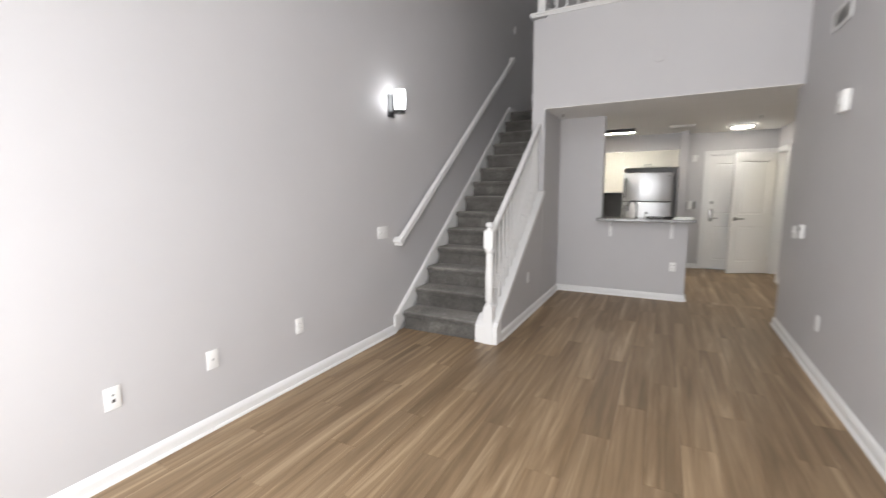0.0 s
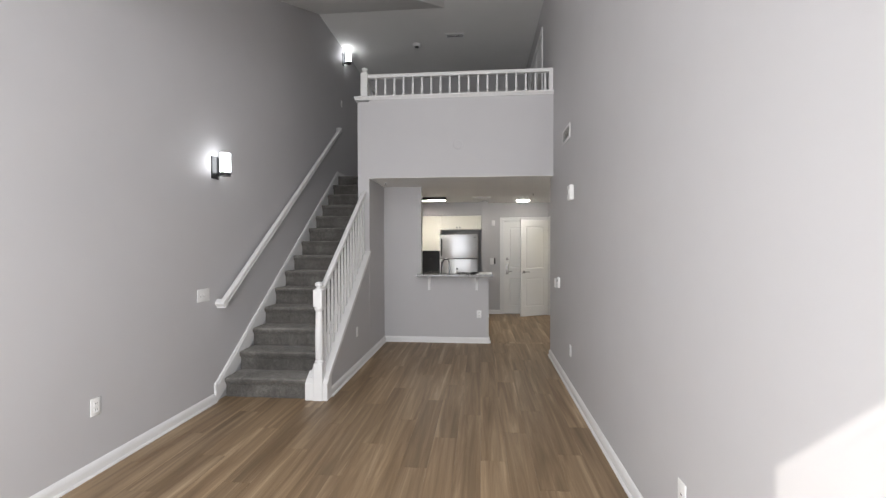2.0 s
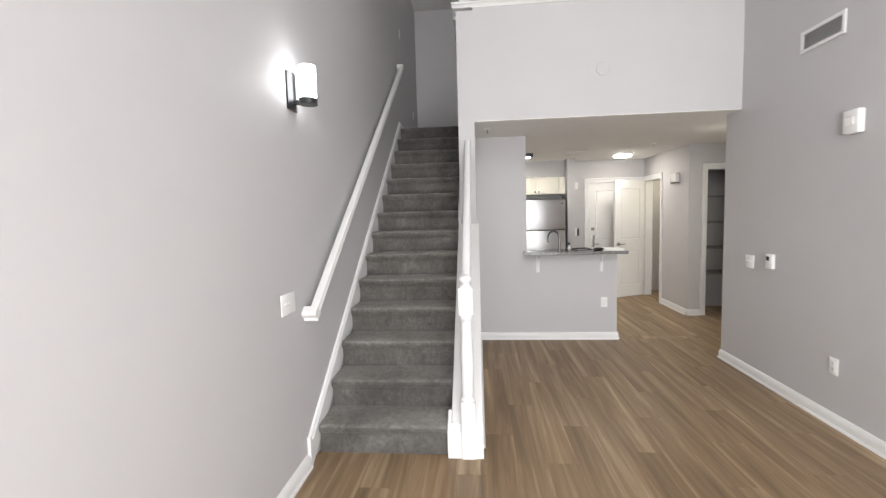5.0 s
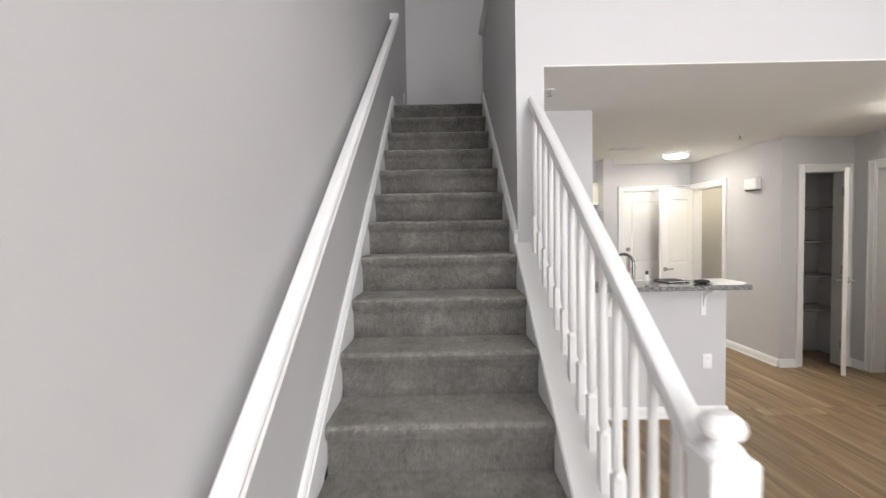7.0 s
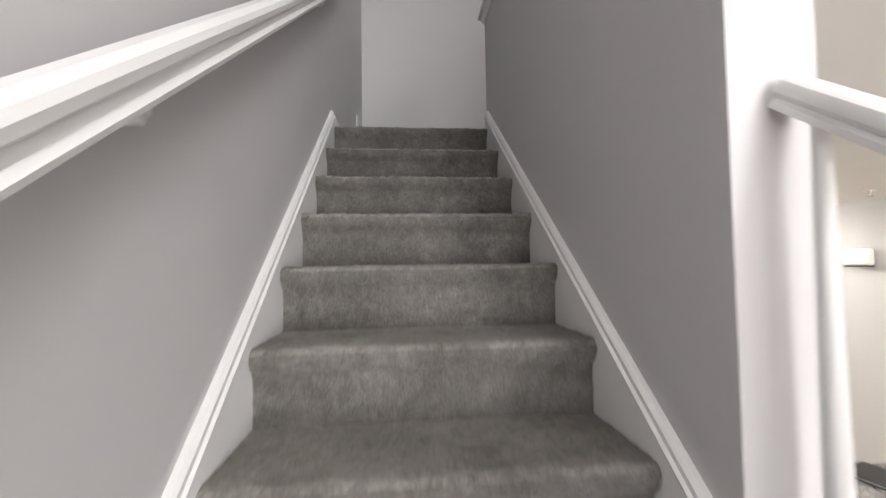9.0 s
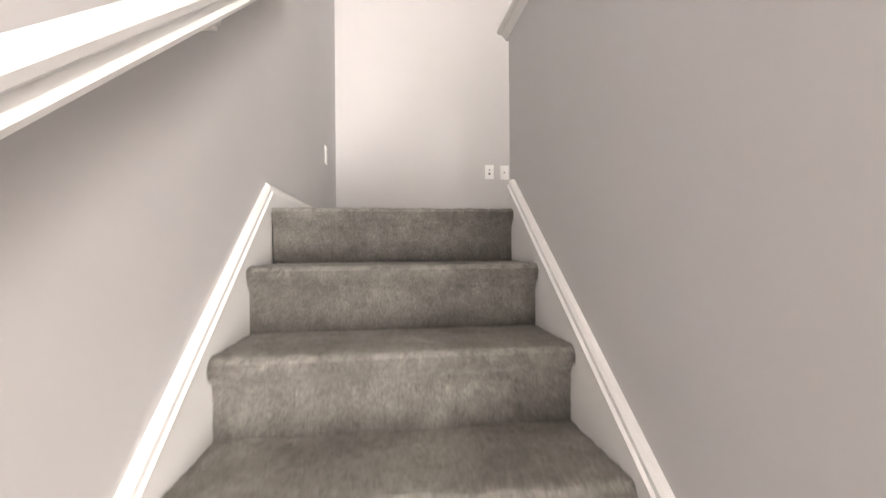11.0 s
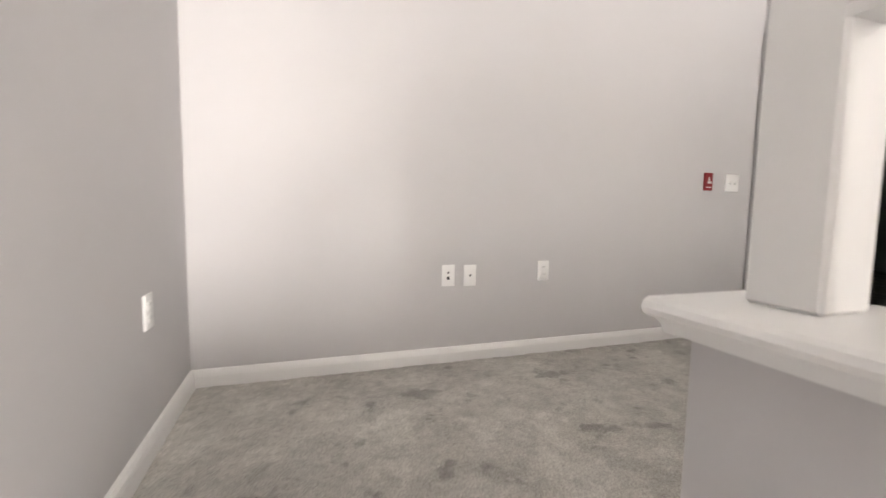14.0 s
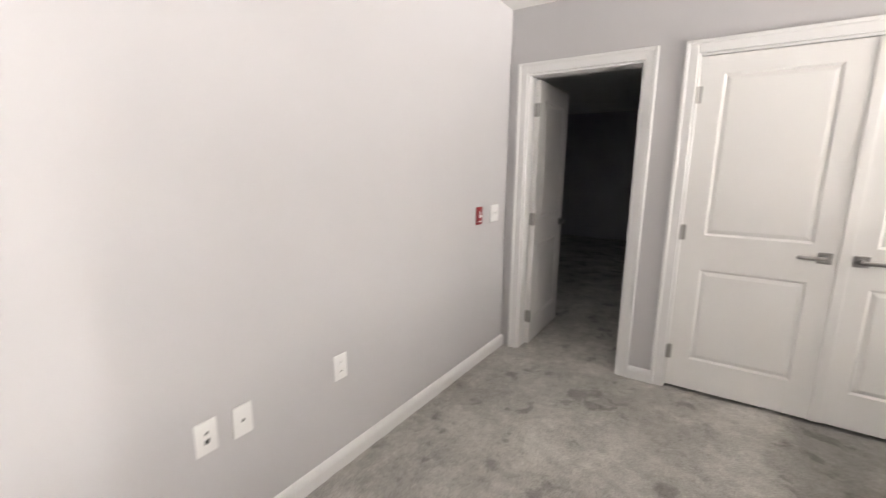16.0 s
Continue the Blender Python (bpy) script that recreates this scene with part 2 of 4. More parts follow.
def make_glass():
    m, t, p = nodes_of("window_glass")
    tr = t.nodes.new("ShaderNodeBsdfTransparent")
    tr.inputs["Color"].default_value = (0.93, 0.96, 0.95, 1)
    gl = t.nodes.new("ShaderNodeBsdfGlossy")
    gl.inputs["Roughness"].default_value = 0.02
    mx = t.nodes.new("ShaderNodeMixShader")
    mx.inputs["Fac"].default_value = 0.07
    t.links.new(tr.outputs[0], mx.inputs[1])
    t.links.new(gl.outputs[0], mx.inputs[2])
    t.links.new(mx.outputs[0], t.nodes["Material Output"].inputs["Surface"])
    t.nodes.remove(p)
    return m


def make_grass():
    m, t, p = nodes_of("lawn")
    v = place(t)
    n = noise_node(t, 0.8, 6, 0.7, v)
    r = ramp(t, n.outputs["Fac"], [(0.3, (0.05, 0.075, 0.025)), (0.7, (0.11, 0.13, 0.055))])
    t.links.new(r.outputs["Color"], p.inputs["Base Color"])
    p.inputs["Roughness"].default_value = 0.9
    return m


WOOD, GRANITE, GLASS, GRASS = make_wood(), make_granite(), make_glass(), make_grass()
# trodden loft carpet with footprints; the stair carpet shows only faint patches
CARPET = make_carpet("grey_cut_pile_carpet", [(0.36, (0.38, 0.367, 0.346)), (0.43, (0.42, 0.406, 0.383)), (0.55, (0.445, 0.431, 0.406)), (0.64, (0.48, 0.465, 0.438))], 0.62, head_shade=0.6)
# same carpet as the loft, the stairwell's shade put into its darker tones
SHADEDCARPET = make_carpet("grey_stair_carpet_shaded", [(0.3, (0.094, 0.088, 0.081)), (0.45, (0.114, 0.107, 0.099)), (0.6, (0.128, 0.121, 0.112)), (0.7, (0.16, 0.152, 0.141))], 0.82, 34, tread_light=1.9, streaks=0.09)


# ---- building helpers ----
def box(bm, x0, x1, y0, y1, z0, z1, bevel=0.0, seg=1):
    r = bmesh.ops.create_cube(bm, size=1)
    bmesh.ops.scale(bm, vec=(x1 - x0, y1 - y0, z1 - z0), verts=r["verts"])
    bmesh.ops.translate(bm, vec=((x0 + x1) / 2, (y0 + y1) / 2, (z0 + z1) / 2), verts=r["verts"])
    if bevel:
        edges = list({e for v in r["verts"] for e in v.link_edges})
        bmesh.ops.bevel(bm, geom=edges, offset=bevel, segments=seg, affect="EDGES", profile=0.5)
    return bm


def boxed(*a, bevel=0.0, seg=1):
    return box(bmesh.new(), *a, bevel=bevel, seg=seg)


def lathe(bm, prof, m=Matrix(), n=20):
    """Turns (radius, height) pairs round z."""
    rings = []
    for r, z in prof:
        rings.append([bm.verts.new(m @ Vector((r * math.cos(2 * math.pi * i / n), r * math.sin(2 * math.pi * i / n), z))) for i in range(n)])
    for a, b in zip(rings, rings[1:]):
        for i in range(n):
            bm.faces.new((a[i], a[(i + 1) % n], b[(i + 1) % n], b[i]))
    bm.faces.new(rings[0][::-1])
    bm.faces.new(rings[-1])
    return bm


def prism(bm, pts, axis, a, b):
    """Extrudes a polygon along an axis from a to b; pts are the other two coordinates in order."""
    def at(p, s):
        return {"x": (s, p[0], p[1]), "y": (p[0], s, p[1]), "z": (p[0], p[1], s)}[axis]
    va = [bm.verts.new(at(p, a)) for p in pts]
    vb = [bm.verts.new(at(p, b)) for p in pts]
    bm.faces.new(va)
    bm.faces.new(vb[::-1])
    n = len(pts)
    for i in range(n):
        bm.faces.new((va[i], vb[i], vb[(i + 1) % n], va[(i + 1) % n]))
    bmesh.ops.recalc_face_normals(bm, faces=bm.faces[:])
    return bm


def sweep(bm, prof, p0, p1, up=(0, 0, 1)):
    """A straight moulding: a closed profile of (side, up) pairs carried from p0 to p1."""
    p0, p1 = Vector(p0), Vector(p1)
    d = (p1 - p0).normalized()
    side = d.cross(Vector(up)).normalized()
    u = side.cross(d).normalized()
    ra = [bm.verts.new(p0 + side * s + u * h) for s, h in prof]
    rb = [bm.verts.new(p1 + side * s + u * h) for s, h in prof]
    n = len(prof)
    bm.faces.new(ra)
    bm.faces.new(rb[::-1])
    for i in range(n):
        bm.faces.new((ra[i], rb[i], rb[(i + 1) % n], ra[(i + 1) % n]))
    bmesh.ops.recalc_face_normals(bm, faces=bm.faces[:])
    return bm


def mesh_of(name, bm, mat, smooth=False):
    me = bpy.data.meshes.new(name)
    bm.to_mesh(me)
    bm.free()
    me.materials.append(mat)
    if smooth:
        me.shade_smooth()
        me.set_sharp_from_angle(angle=radians(25))
    return me


def part(name, bm, mat, parent=None, label="", smooth=False, m=None):
    me = bm if isinstance(bm, bpy.types.Mesh) else mesh_of(name, bm, mat, smooth)
    ob = new(name, me)
    if parent is not None:
        ob.parent = parent
    if m is not None:
        ob.matrix_basis = m
    if label:
        tagged(ob, label)
    return ob


def thing(name, label, category, m=None, group="", kind=""):
    ob = new(name)
    ob.empty_display_size = 0.1
    if m is not None:
        ob.matrix_basis = m
    return tagged(ob, label, category, group, kind)


def structure(name, bm, mat, label, category, smooth=False):
    return tagged(part(name, bm, mat, None, "", smooth), label, category, kind="structure")


def holed(bm, axis, a, b, u0, u1, z0, z1, holes):
    """A wall slab from a to b along its axis, u0..u1 across, with openings (u0, u1, z0, z1) that do not overlap in u."""
    def put(p, q, r, s):
        if q - p > 1e-4 and s - r > 1e-4:
            if axis == "x":
                box(bm, a, b, p, q, r, s)
            else:
                box(bm, p, q, a, b, r, s)
    at = u0
    for h0, h1, k0, k1 in sorted(holes):
        put(at, h0, z0, z1)
        put(h0, h1, z0, k0)
        put(h0, h1, k1, z1)
        at = h1
    put(at, u1, z0, z1)
    return bm


# ---- floors, walls, ceilings ----
ground = structure("ground", boxed(-400, 400, -400, 400, -0.35, -0.25), GRASS, "green lawn round the building", "ground")
patio = structure("patio", boxed(-0.6, 4.2, -7.4, YF - 0.14, -0.25, -0.03), CONCRETE, "pale concrete patio slab outside the windows", "patio")
floor = structure("floor", boxed(-0.12, 6.9, YF - 0.12, YB + 1.2, -0.25, -0.011), CONCRETE, "wood-look plank floor in warm brown oak tones", "floor")

structure("wall_left", boxed(-0.14, 0, YF - 0.14, YB + 0.14, -0.02, ZU + 0.25), WALL, "tall pale grey painted wall beside the stairs", "wall")
def wall_x(y):
    """Face of the right wall, which runs a little out of square."""
    return XR - 0.009 * (1.82 - y)


structure("wall_right", prism(bmesh.new(), [(XR, 1.82), (XR + 0.14, 1.82), (XR + 0.14, YF - 0.14), (wall_x(YF - 0.14), YF - 0.14)], "z", -0.02, ZU + 0.25), WALL, "tall pale grey painted wall of the living room", "wall")
# window wall
WINS = [(0.25, 0.66, 0.06, 2.62), (0.92, 3.20, 0.06, 2.62), (2.05, 3.20, 3.5, 4.9)]
front_bm = holed(bmesh.new(), "y", YF - 0.14, YF, 0, XR, -0.02, 3.0, WINS[:2])
holed(front_bm, "y", YF - 0.14, YF, 0, XR, 3.0, ZU + 0.25, WINS[2:])
structure("wall_front", front_bm, WALL, "pale grey window wall with tall glazed openings", "wall")
# back wall with the entry door opening on the lower floor
ED0, ED1, EDZ = 3.0, 3.86, 2.0
structure("wall_back", holed(bmesh.new(), "y", YB, YB + 0.14, 0, 4.0, -0.02, ZU + 0.25, [(ED0, ED1, -0.02, EDZ)]), WALL, "pale grey painted back wall with entry door and loft wall above", "wall")
# stair wall: knee wall below the rail, full below the loft, half wall above it
bm = bmesh.new()
prism(bm, [(0.06, 0), (YS, 0), (YS, SLOPE * YS + 0.155), (0.06, SLOPE * 0.06 + 0.155)], "x", WX0 + 0.012, WX1 - 0.002)
box(bm, WX0, WX1, YS, 3.395, 0, CS - 0.03)
box(bm, WX0 + 0.03, WX1, 3.395, YB, 0, ZC)
structure("wall_stairs", bm, WALL, "grey painted stair wall with sloping knee wall", "wall")
# loft face and floor slab
structure("wall_loft_face", boxed(WX1, XR, YS, YS + 0.13, ZC + 0.006, 3.434), WALL, "pale grey half wall closing the loft edge", "wall")
structure("ceiling_lower", boxed(WX1, 6.9, YS + 0.0015, YB + 1.2, ZC, ZC + 0.2), CEIL, "white painted flat ceiling over kitchen and entry", "ceiling")
bm = bmesh.new()
box(bm, WX1, XR, YS + 0.13, 3.395, ZC + 0.2, L)
box(bm, 0, XR, 3.395, YB, ZC + 0.2, L)
structure("loft_floor", bm, CARPET, "grey carpeted loft floor slab", "floor")

def pile(x, y, z):
    """Uneven height of the cut pile at a place."""
    return noise.noise(Vector((x * 120, y * 120, z * 120))) * 0.0034 + noise.noise(Vector((x * 45, y * 45, z * 45))) * 0.003 + noise.noise(Vector((x * 9, y * 9, z * 9))) * 0.002


# uneven pile surface over the part of the loft floor that is walked on
bm = bmesh.new()
nx, ny = 330, 170
cx0, cx1, cy0, cy1 = 0.021, XR - 0.021, 3.405, YB - 0.021
grid = [[bm.verts.new((cx0 + (cx1 - cx0) * i / nx, cy0 + (cy1 - cy0) * q / ny, L + 0.003 + pile(cx0 + (cx1 - cx0) * i / nx, cy0 + (cy1 - cy0) * q / ny, L))) for q in range(ny + 1)] for i in range(nx + 1)]
for i in range(nx):
    for q in range(ny):
        bm.faces.new((grid[i][q], grid[i + 1][q], grid[i + 1][q + 1], grid[i][q + 1]))
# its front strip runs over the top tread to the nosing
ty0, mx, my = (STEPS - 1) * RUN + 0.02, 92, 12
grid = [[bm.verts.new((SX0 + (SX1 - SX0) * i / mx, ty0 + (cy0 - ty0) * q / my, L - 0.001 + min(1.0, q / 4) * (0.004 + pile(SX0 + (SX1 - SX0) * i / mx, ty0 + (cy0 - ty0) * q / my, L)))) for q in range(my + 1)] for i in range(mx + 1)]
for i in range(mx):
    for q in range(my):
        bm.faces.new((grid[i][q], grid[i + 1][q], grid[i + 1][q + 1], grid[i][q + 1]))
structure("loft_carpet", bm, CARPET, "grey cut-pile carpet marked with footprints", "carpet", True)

# loft right wall with two openings
UD = (4.30, 5.028, L - 0.01, 4.68)
UC = (2.57, 4.032, L - 0.01, 4.68)
structure("wall_loft_right", holed(bmesh.new(), "x", XR, XR + 0.13, 1.82, YB, ZC + 0.2, ZU + 0.25, [UD, UC]), WALL, "grey loft wall with a dark doorway and double closet doors", "wall")
# dark room and closet behind it
bm = bmesh.new()
box(bm, XR + 0.13, 9.2, 7.4, 7.52, L, ZU + 0.1)
box(bm, XR + 0.01, XR + 0.13, YB, 7.4, L, ZU + 0.1)
box(bm, XR + 0.13, 4.42, 4.1, 4.22, L, ZU + 0.1)
box(bm, 4.42, 9.2, 1.9, 2.02, L, ZU + 0.1)
box(bm, 9.2, 9.32, 1.9, 7.52, L, ZU + 0.1)
structure("wall_dark_room", bm, WALL, "unlit grey walls of the room behind the loft door", "wall")
structure("floor_dark_room", holed(bmesh.new(), "y", 4.22, 7.4, XR + 0.0, 9.2, ZC + 0.2, L, []), CARPET, "grey carpet in the unlit room", "floor")
bm = bmesh.new()
box(bm, XR + 0.13, 4.3, 2.4, 2.52, L, ZU + 0.1)
box(bm, 4.3, 4.42, 2.4, 4.1, L, ZU + 0.1)
structure("wall_closet", bm, WALL, "grey closet walls behind the double doors", "wall")
structure("floor_closet", boxed(XR, 4.3, 2.4, 4.1, ZC + 0.2, L - 0.004), CARPET, "grey carpet on the closet floor", "floor")
structure("floor_dark_room_near", boxed(4.42, 9.2, 2.02, 4.22, ZC + 0.2, L), CARPET, "grey carpet in the unlit room beside the closet", "floor")
structure("ceiling_upper_rooms", boxed(XR + 0.13, 9.32, 1.9, 7.52, ZU, ZU + 0.1), CEIL, "white ceiling of closet and dark room", "ceiling")

# vaulted ceiling over the living room
YV, XV = 2.49, 1.974
DXV, DZV = 0.367, 0.413
yv0 = YV - XV / DXV
zv0 = ZU - DZV * (YV - yv0)
def lid(bm, pts):
    lo = [bm.verts.new(p) for p in pts]
    hi = [bm.verts.new((p[0], p[1], p[2] + 0.1)) for p in pts]
    n = len(pts)
    bm.faces.new(lo)
    bm.faces.new(hi[::-1])
    for i in range(n):
        bm.faces.new((lo[i], hi[i], hi[(i + 1) % n], lo[(i + 1) % n]))
bm = bmesh.new()
lid(bm, [(0, YV, ZU), (XV, YV, ZU), (0, yv0, zv0)])
lid(bm, [(0, yv0, zv0), (XV, YV, ZU), (XV, YF, ZU), (0, YF, zv0)])
box(bm, XV, XR, YF, YV, ZU, ZU + 0.1)
box(bm, 0, XR, YV, YB, ZU, ZU + 0.1)
bmesh.ops.recalc_face_normals(bm, faces=bm.faces[:])
structure("ceiling_vault", bm, CEIL, "white ceiling, flat over the loft and sloping over the stairs", "ceiling")

# half wall of the kitchen, pier, hall and recess walls
structure("wall_kitchen_half", boxed(1.615, 2.64, KY, KY + 0.12, 0, 1.012), WALL, "pale grey half wall below the breakfast bar", "wall")
structure("wall_kitchen_left", boxed(WX1, 1.615, KY, KY + 0.12, 0, ZC), WALL, "pale grey wall beside the kitchen opening", "wall")
structure("wall_kitchen_pier", boxed(2.54, 2.66, 4.66, YB, 0, ZC), WALL, "grey wall pier between refrigerator and entry", "wall")
HX = 3.95
HD = (4.455, 5.093, -0.02, 2.0)
structure("wall_hall", holed(bmesh.new(), "x", HX, HX + 0.12, 3.565, YB + 0.14, -0.02, ZC, [HD]), WALL, "grey hall wall with a doorway beside the entry door", "wall")
PD = (4.18, 4.60, -0.02, 2.03)
structure("wall_pantry", holed(bmesh.new(), "y", 3.565, 3.68, HX + 0.12, RX, -0.02, ZC, [PD]), WALL, "grey wall round the pantry door", "wall")
BD = (2.55, 3.345, -0.02, 2.03)
structure("wall_recess", holed(bmesh.new(), "x", RX, RX + 0.12, 1.82, 3.68, -0.02, ZC, [BD]), WALL, "grey recess wall with the bathroom doorway", "wall")
structure("wall_recess_near", boxed(XR + 0.14, RX + 0.12, 1.70, 1.82, -0.02, ZC), WALL, "grey wall closing the recess", "wall")
bm = bmesh.new()
box(bm, HX + 0.12, 6.0, 4.14, 4.26, -0.02, ZC)
box(bm, 4.86, 4.96, 3.68, 4.14, -0.02, ZC)
box(bm, HX + 0.12, 6.0, YB + 0.35, YB + 0.47, -0.02, ZC)
box(bm, 5.3, 5.42, 4.26, YB + 0.35, -0.02, ZC)
structure("wall_pantry_inside", bm, WALL, "grey inner walls of pantry and hall closet", "wall")
bm = bmesh.new()
box(bm, RX + 0.12, 6.8, 3.68, 3.80, -0.02, ZC)
box(bm, 6.68, 6.8, 1.7, 3.68, -0.02, ZC)
box(bm, RX + 0.12, 6.8, 1.58, 1.70, -0.02, ZC)
structure("wall_bathroom", bm, WALL, "grey bathroom walls", "wall")

# ---- stairs ----
stairs = thing("staircase", "straight staircase in grey cut-pile carpet with white skirts", "stairs", kind="structure")


def resample(pts, step):
    """Points along a polyline, about step apart."""
    out = [pts[0]]
    for (ya_, za_), (yb_, zb_) in zip(pts, pts[1:]):
        n = max(1, round(math.hypot(yb_ - ya_, zb_ - za_) / step))
        out += [(ya_ + (yb_ - ya_) * i / n, za_ + (zb_ - za_) * i / n) for i in range(1, n + 1)]
    return out


def step_bm(k):
    """Carpeted riser and tread k, with a soft rounded nosing and an uneven pile."""
    y0, z0 = (k - 1) * RUN, (k - 1) * RISE
    z1 = z0 + RISE
    end = 0.024 - RUN if k == STEPS else 0.006
    raw = [(y0, z0 - 0.004), (y0 - 0.001, z1 - 0.08), (y0 - 0.006, z1 - 0.064), (y0 - 0.017, z1 - 0.052), (y0 - 0.026, z1 - 0.04), (y0 - 0.030, z1 - 0.027), (y0 - 0.028, z1 - 0.014), (y0 - 0.020, z1 - 0.005), (y0 - 0.008, z1 - 0.001), (y0 + 0.01, z1), (y0 + RUN + end, z1)]
    prof = resample(raw, 0.0095)
    bm = bmesh.new()
    n = 92
    rows = []
    last = len(prof) - 1
    for i in range(n + 1):
        x = SX0 + (SX1 - SX0) * i / n
        row = []
        for q, (y, z) in enumerate(prof):
            a, c = prof[max(0, q - 1)], prof[min(last, q + 1)]
            ty, tz = c[0] - a[0], c[1] - a[1]
            ln = math.hypot(ty, tz)
            w = min(1.0, q / 3, (last - q) / 3)
            d = pile(x, y, z) * w
            row.append(bm.verts.new((x, y - tz / ln * d, z + ty / ln * d)))
        rows.append(row)
    for a, c in zip(rows, rows[1:]):
        for q in range(last):
            bm.faces.new((a[q], c[q], c[q + 1], a[q + 1]))
    ca = bm.verts.new((SX0, y0 + RUN, z0 - 0.004))
    cb = bm.verts.new((SX1, y0 + RUN, z0 - 0.004))
    bm.faces.new(rows[0] + [ca])
    bm.faces.new((rows[-1] + [cb])[::-1])
    bm.faces.new((rows[0][0], rows[-1][0], cb, ca))
    bm.faces.new((rows[0][-1], ca, cb, rows[-1][-1]))
    bmesh.ops.recalc_face_normals(bm, faces=bm.faces[:])
    return bm


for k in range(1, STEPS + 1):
    part("step", step_bm(k), SHADEDCARPET, stairs, smooth=True)

# skirt boards with a moulded cap, one on each side
def skirt(name, xa, xb, ya, yb, face):
    off = RISE + 0.085
    bm = bmesh.new()
    prism(bm, [(ya, 0 if ya < 0.1 else SLOPE * ya - 0.1), (yb, SLOPE * yb - 0.1), (yb, SLOPE * yb + off - 0.02), (ya, SLOPE * ya + off - 0.02)], "x", xa, xb)
    part(name, bm, TRIM, stairs, "white painted skirt board")
    bm = bmesh.new()
    s = 1 if face > 0 else -1
    base = xa if face > 0 else xb
    pr = [(0, -0.012), (0.024 * s, -0.012), (0.026 * s, -0.006), (0.020 * s, 0.0), (0.020 * s, 0.012), (0.013 * s, 0.02), (0, 0.02)]
    sweep(bm, [(a if s > 0 else a, b) for a, b in pr], (base, ya, SLOPE * ya + off - 0.012), (base, yb, SLOPE * yb + off - 0.012))
    part(name + "_cap", bm, TRIM, stairs)


skirt("skirt", 0.0, 0.02, -0.135, 3.29, 1)
skirt("skirt", WX0 - 0.02, WX0, YS + 0.0, 3.345, -1)
bm = boxed(0, 0.022, -0.165, -0.135, 0, 0.185, bevel=0.003)
part("skirt_end", bm, TRIM, stairs)

# ---- baseboards ----
BB = [(0, 0), (0.02, 0), (0.02, 0.054), (0.016, 0.068), (0.009, 0.079), (0, 0.084)]
QR = [(0, 0), (0.034, 0), (0.033, 0.008), (0.028, 0.015), (0.0, 0.018)]


def baseboard(p0, p1, label="white painted baseboard with moulded top", shoe=True):
    bm = bmesh.new()
    sweep(bm, BB, p0, p1)
    if shoe:
        sweep(bm, QR, p0, p1)
    return structure("baseboard", bm, TRIM, label, "baseboard")


# the profile stands out to the right of the direction of travel
baseboard((0, YF, 0), (0, -0.165, 0))
baseboard((XR, 1.82, 0), (wall_x(YF), YF, 0))
baseboard((WX1, 0.08, 0), (WX1, KY, 0))
baseboard((WX1, KY, 0), (2.653, KY, 0))
baseboard((2.64, KY, 0), (2.64, KY + 0.12, 0))
baseboard((2.66, 4.66, 0), (2.66, YB, 0))
baseboard((2.66, YB, 0), (2.93, YB, 0))
baseboard((HX, HD[0] - 0.067, 0), (HX, 3.565, 0))
baseboard((HX - 0.012, 3.565, 0), (PD[0] - 0.067, 3.565, 0))
baseboard((PD[1] + 0.067, 3.565, 0), (RX, 3.565, 0))
baseboard((RX, 3.565, 0), (RX, BD[1] + 0.067, 0))
baseboard((0, 3.29, L), (0, YB, L), shoe=False)
baseboard((0, YB, L), (XR, YB, L), shoe=False)
baseboard((XR, 4.235, L), (XR, 4.097, L), shoe=False)
baseboard((XR, 2.505, L), (XR, YS + 0.13, L), shoe=False)
baseboard((4.5, 7.4, L), (9.2, 7.4, L), "white baseboard in the unlit room", shoe=False)

# ---- door casings, doors ----
CAS = 0.065


def casing(axis, face, out, u0, u1, z0, z1, depth, label="white moulded door casing"):
    """Casing on one face of an opening and the jamb lining through the wall. out: +1/-1, the way the face looks."""
    c = thing("door_frame", label, "door frame", kind="structure")
    a, b = sorted((face, face + out * 0.016))
    a2, b2 = sorted((face, face + out * 0.022))

    def put(name, p, q, r, s, f, g):
        part(name, boxed(f, g, p, q, r, s, bevel=0.003) if axis == "x" else boxed(p, q, f, g, r, s, bevel=0.003), TRIM, c)
    for sg, u in ((-1, u0), (1, u1)):
        p, q = sorted((u, u + sg * CAS))
        put("casing_leg", p, q, z0, z1 + CAS, a, b)
        p, q = sorted((u + sg * CAS * 0.72, u + sg * (CAS + 0.002)))
        put("casing_bead", p, q, z0, z1 + CAS + 0.002, a2, b2)
    put("casing_head", u0, u1, z1, z1 + CAS, a, b)
    put("casing_bead", u0 - CAS * 0.7, u1 + CAS * 0.7, z1 + CAS * 0.72, z1 + CAS + 0.002, a2, b2)
    ja, jb = sorted((face + out * 0.004, face - out * depth))
    put("jamb", u0 - 0.001, u0 + 0.014, z0, z1, ja, jb)
    put("jamb", u1 - 0.014, u1 + 0.001, z0, z1, ja, jb)
    put("jamb", u0 + 0.014, u1 - 0.014, z1 - 0.014, z1 + 0.001, ja, jb)
    return c


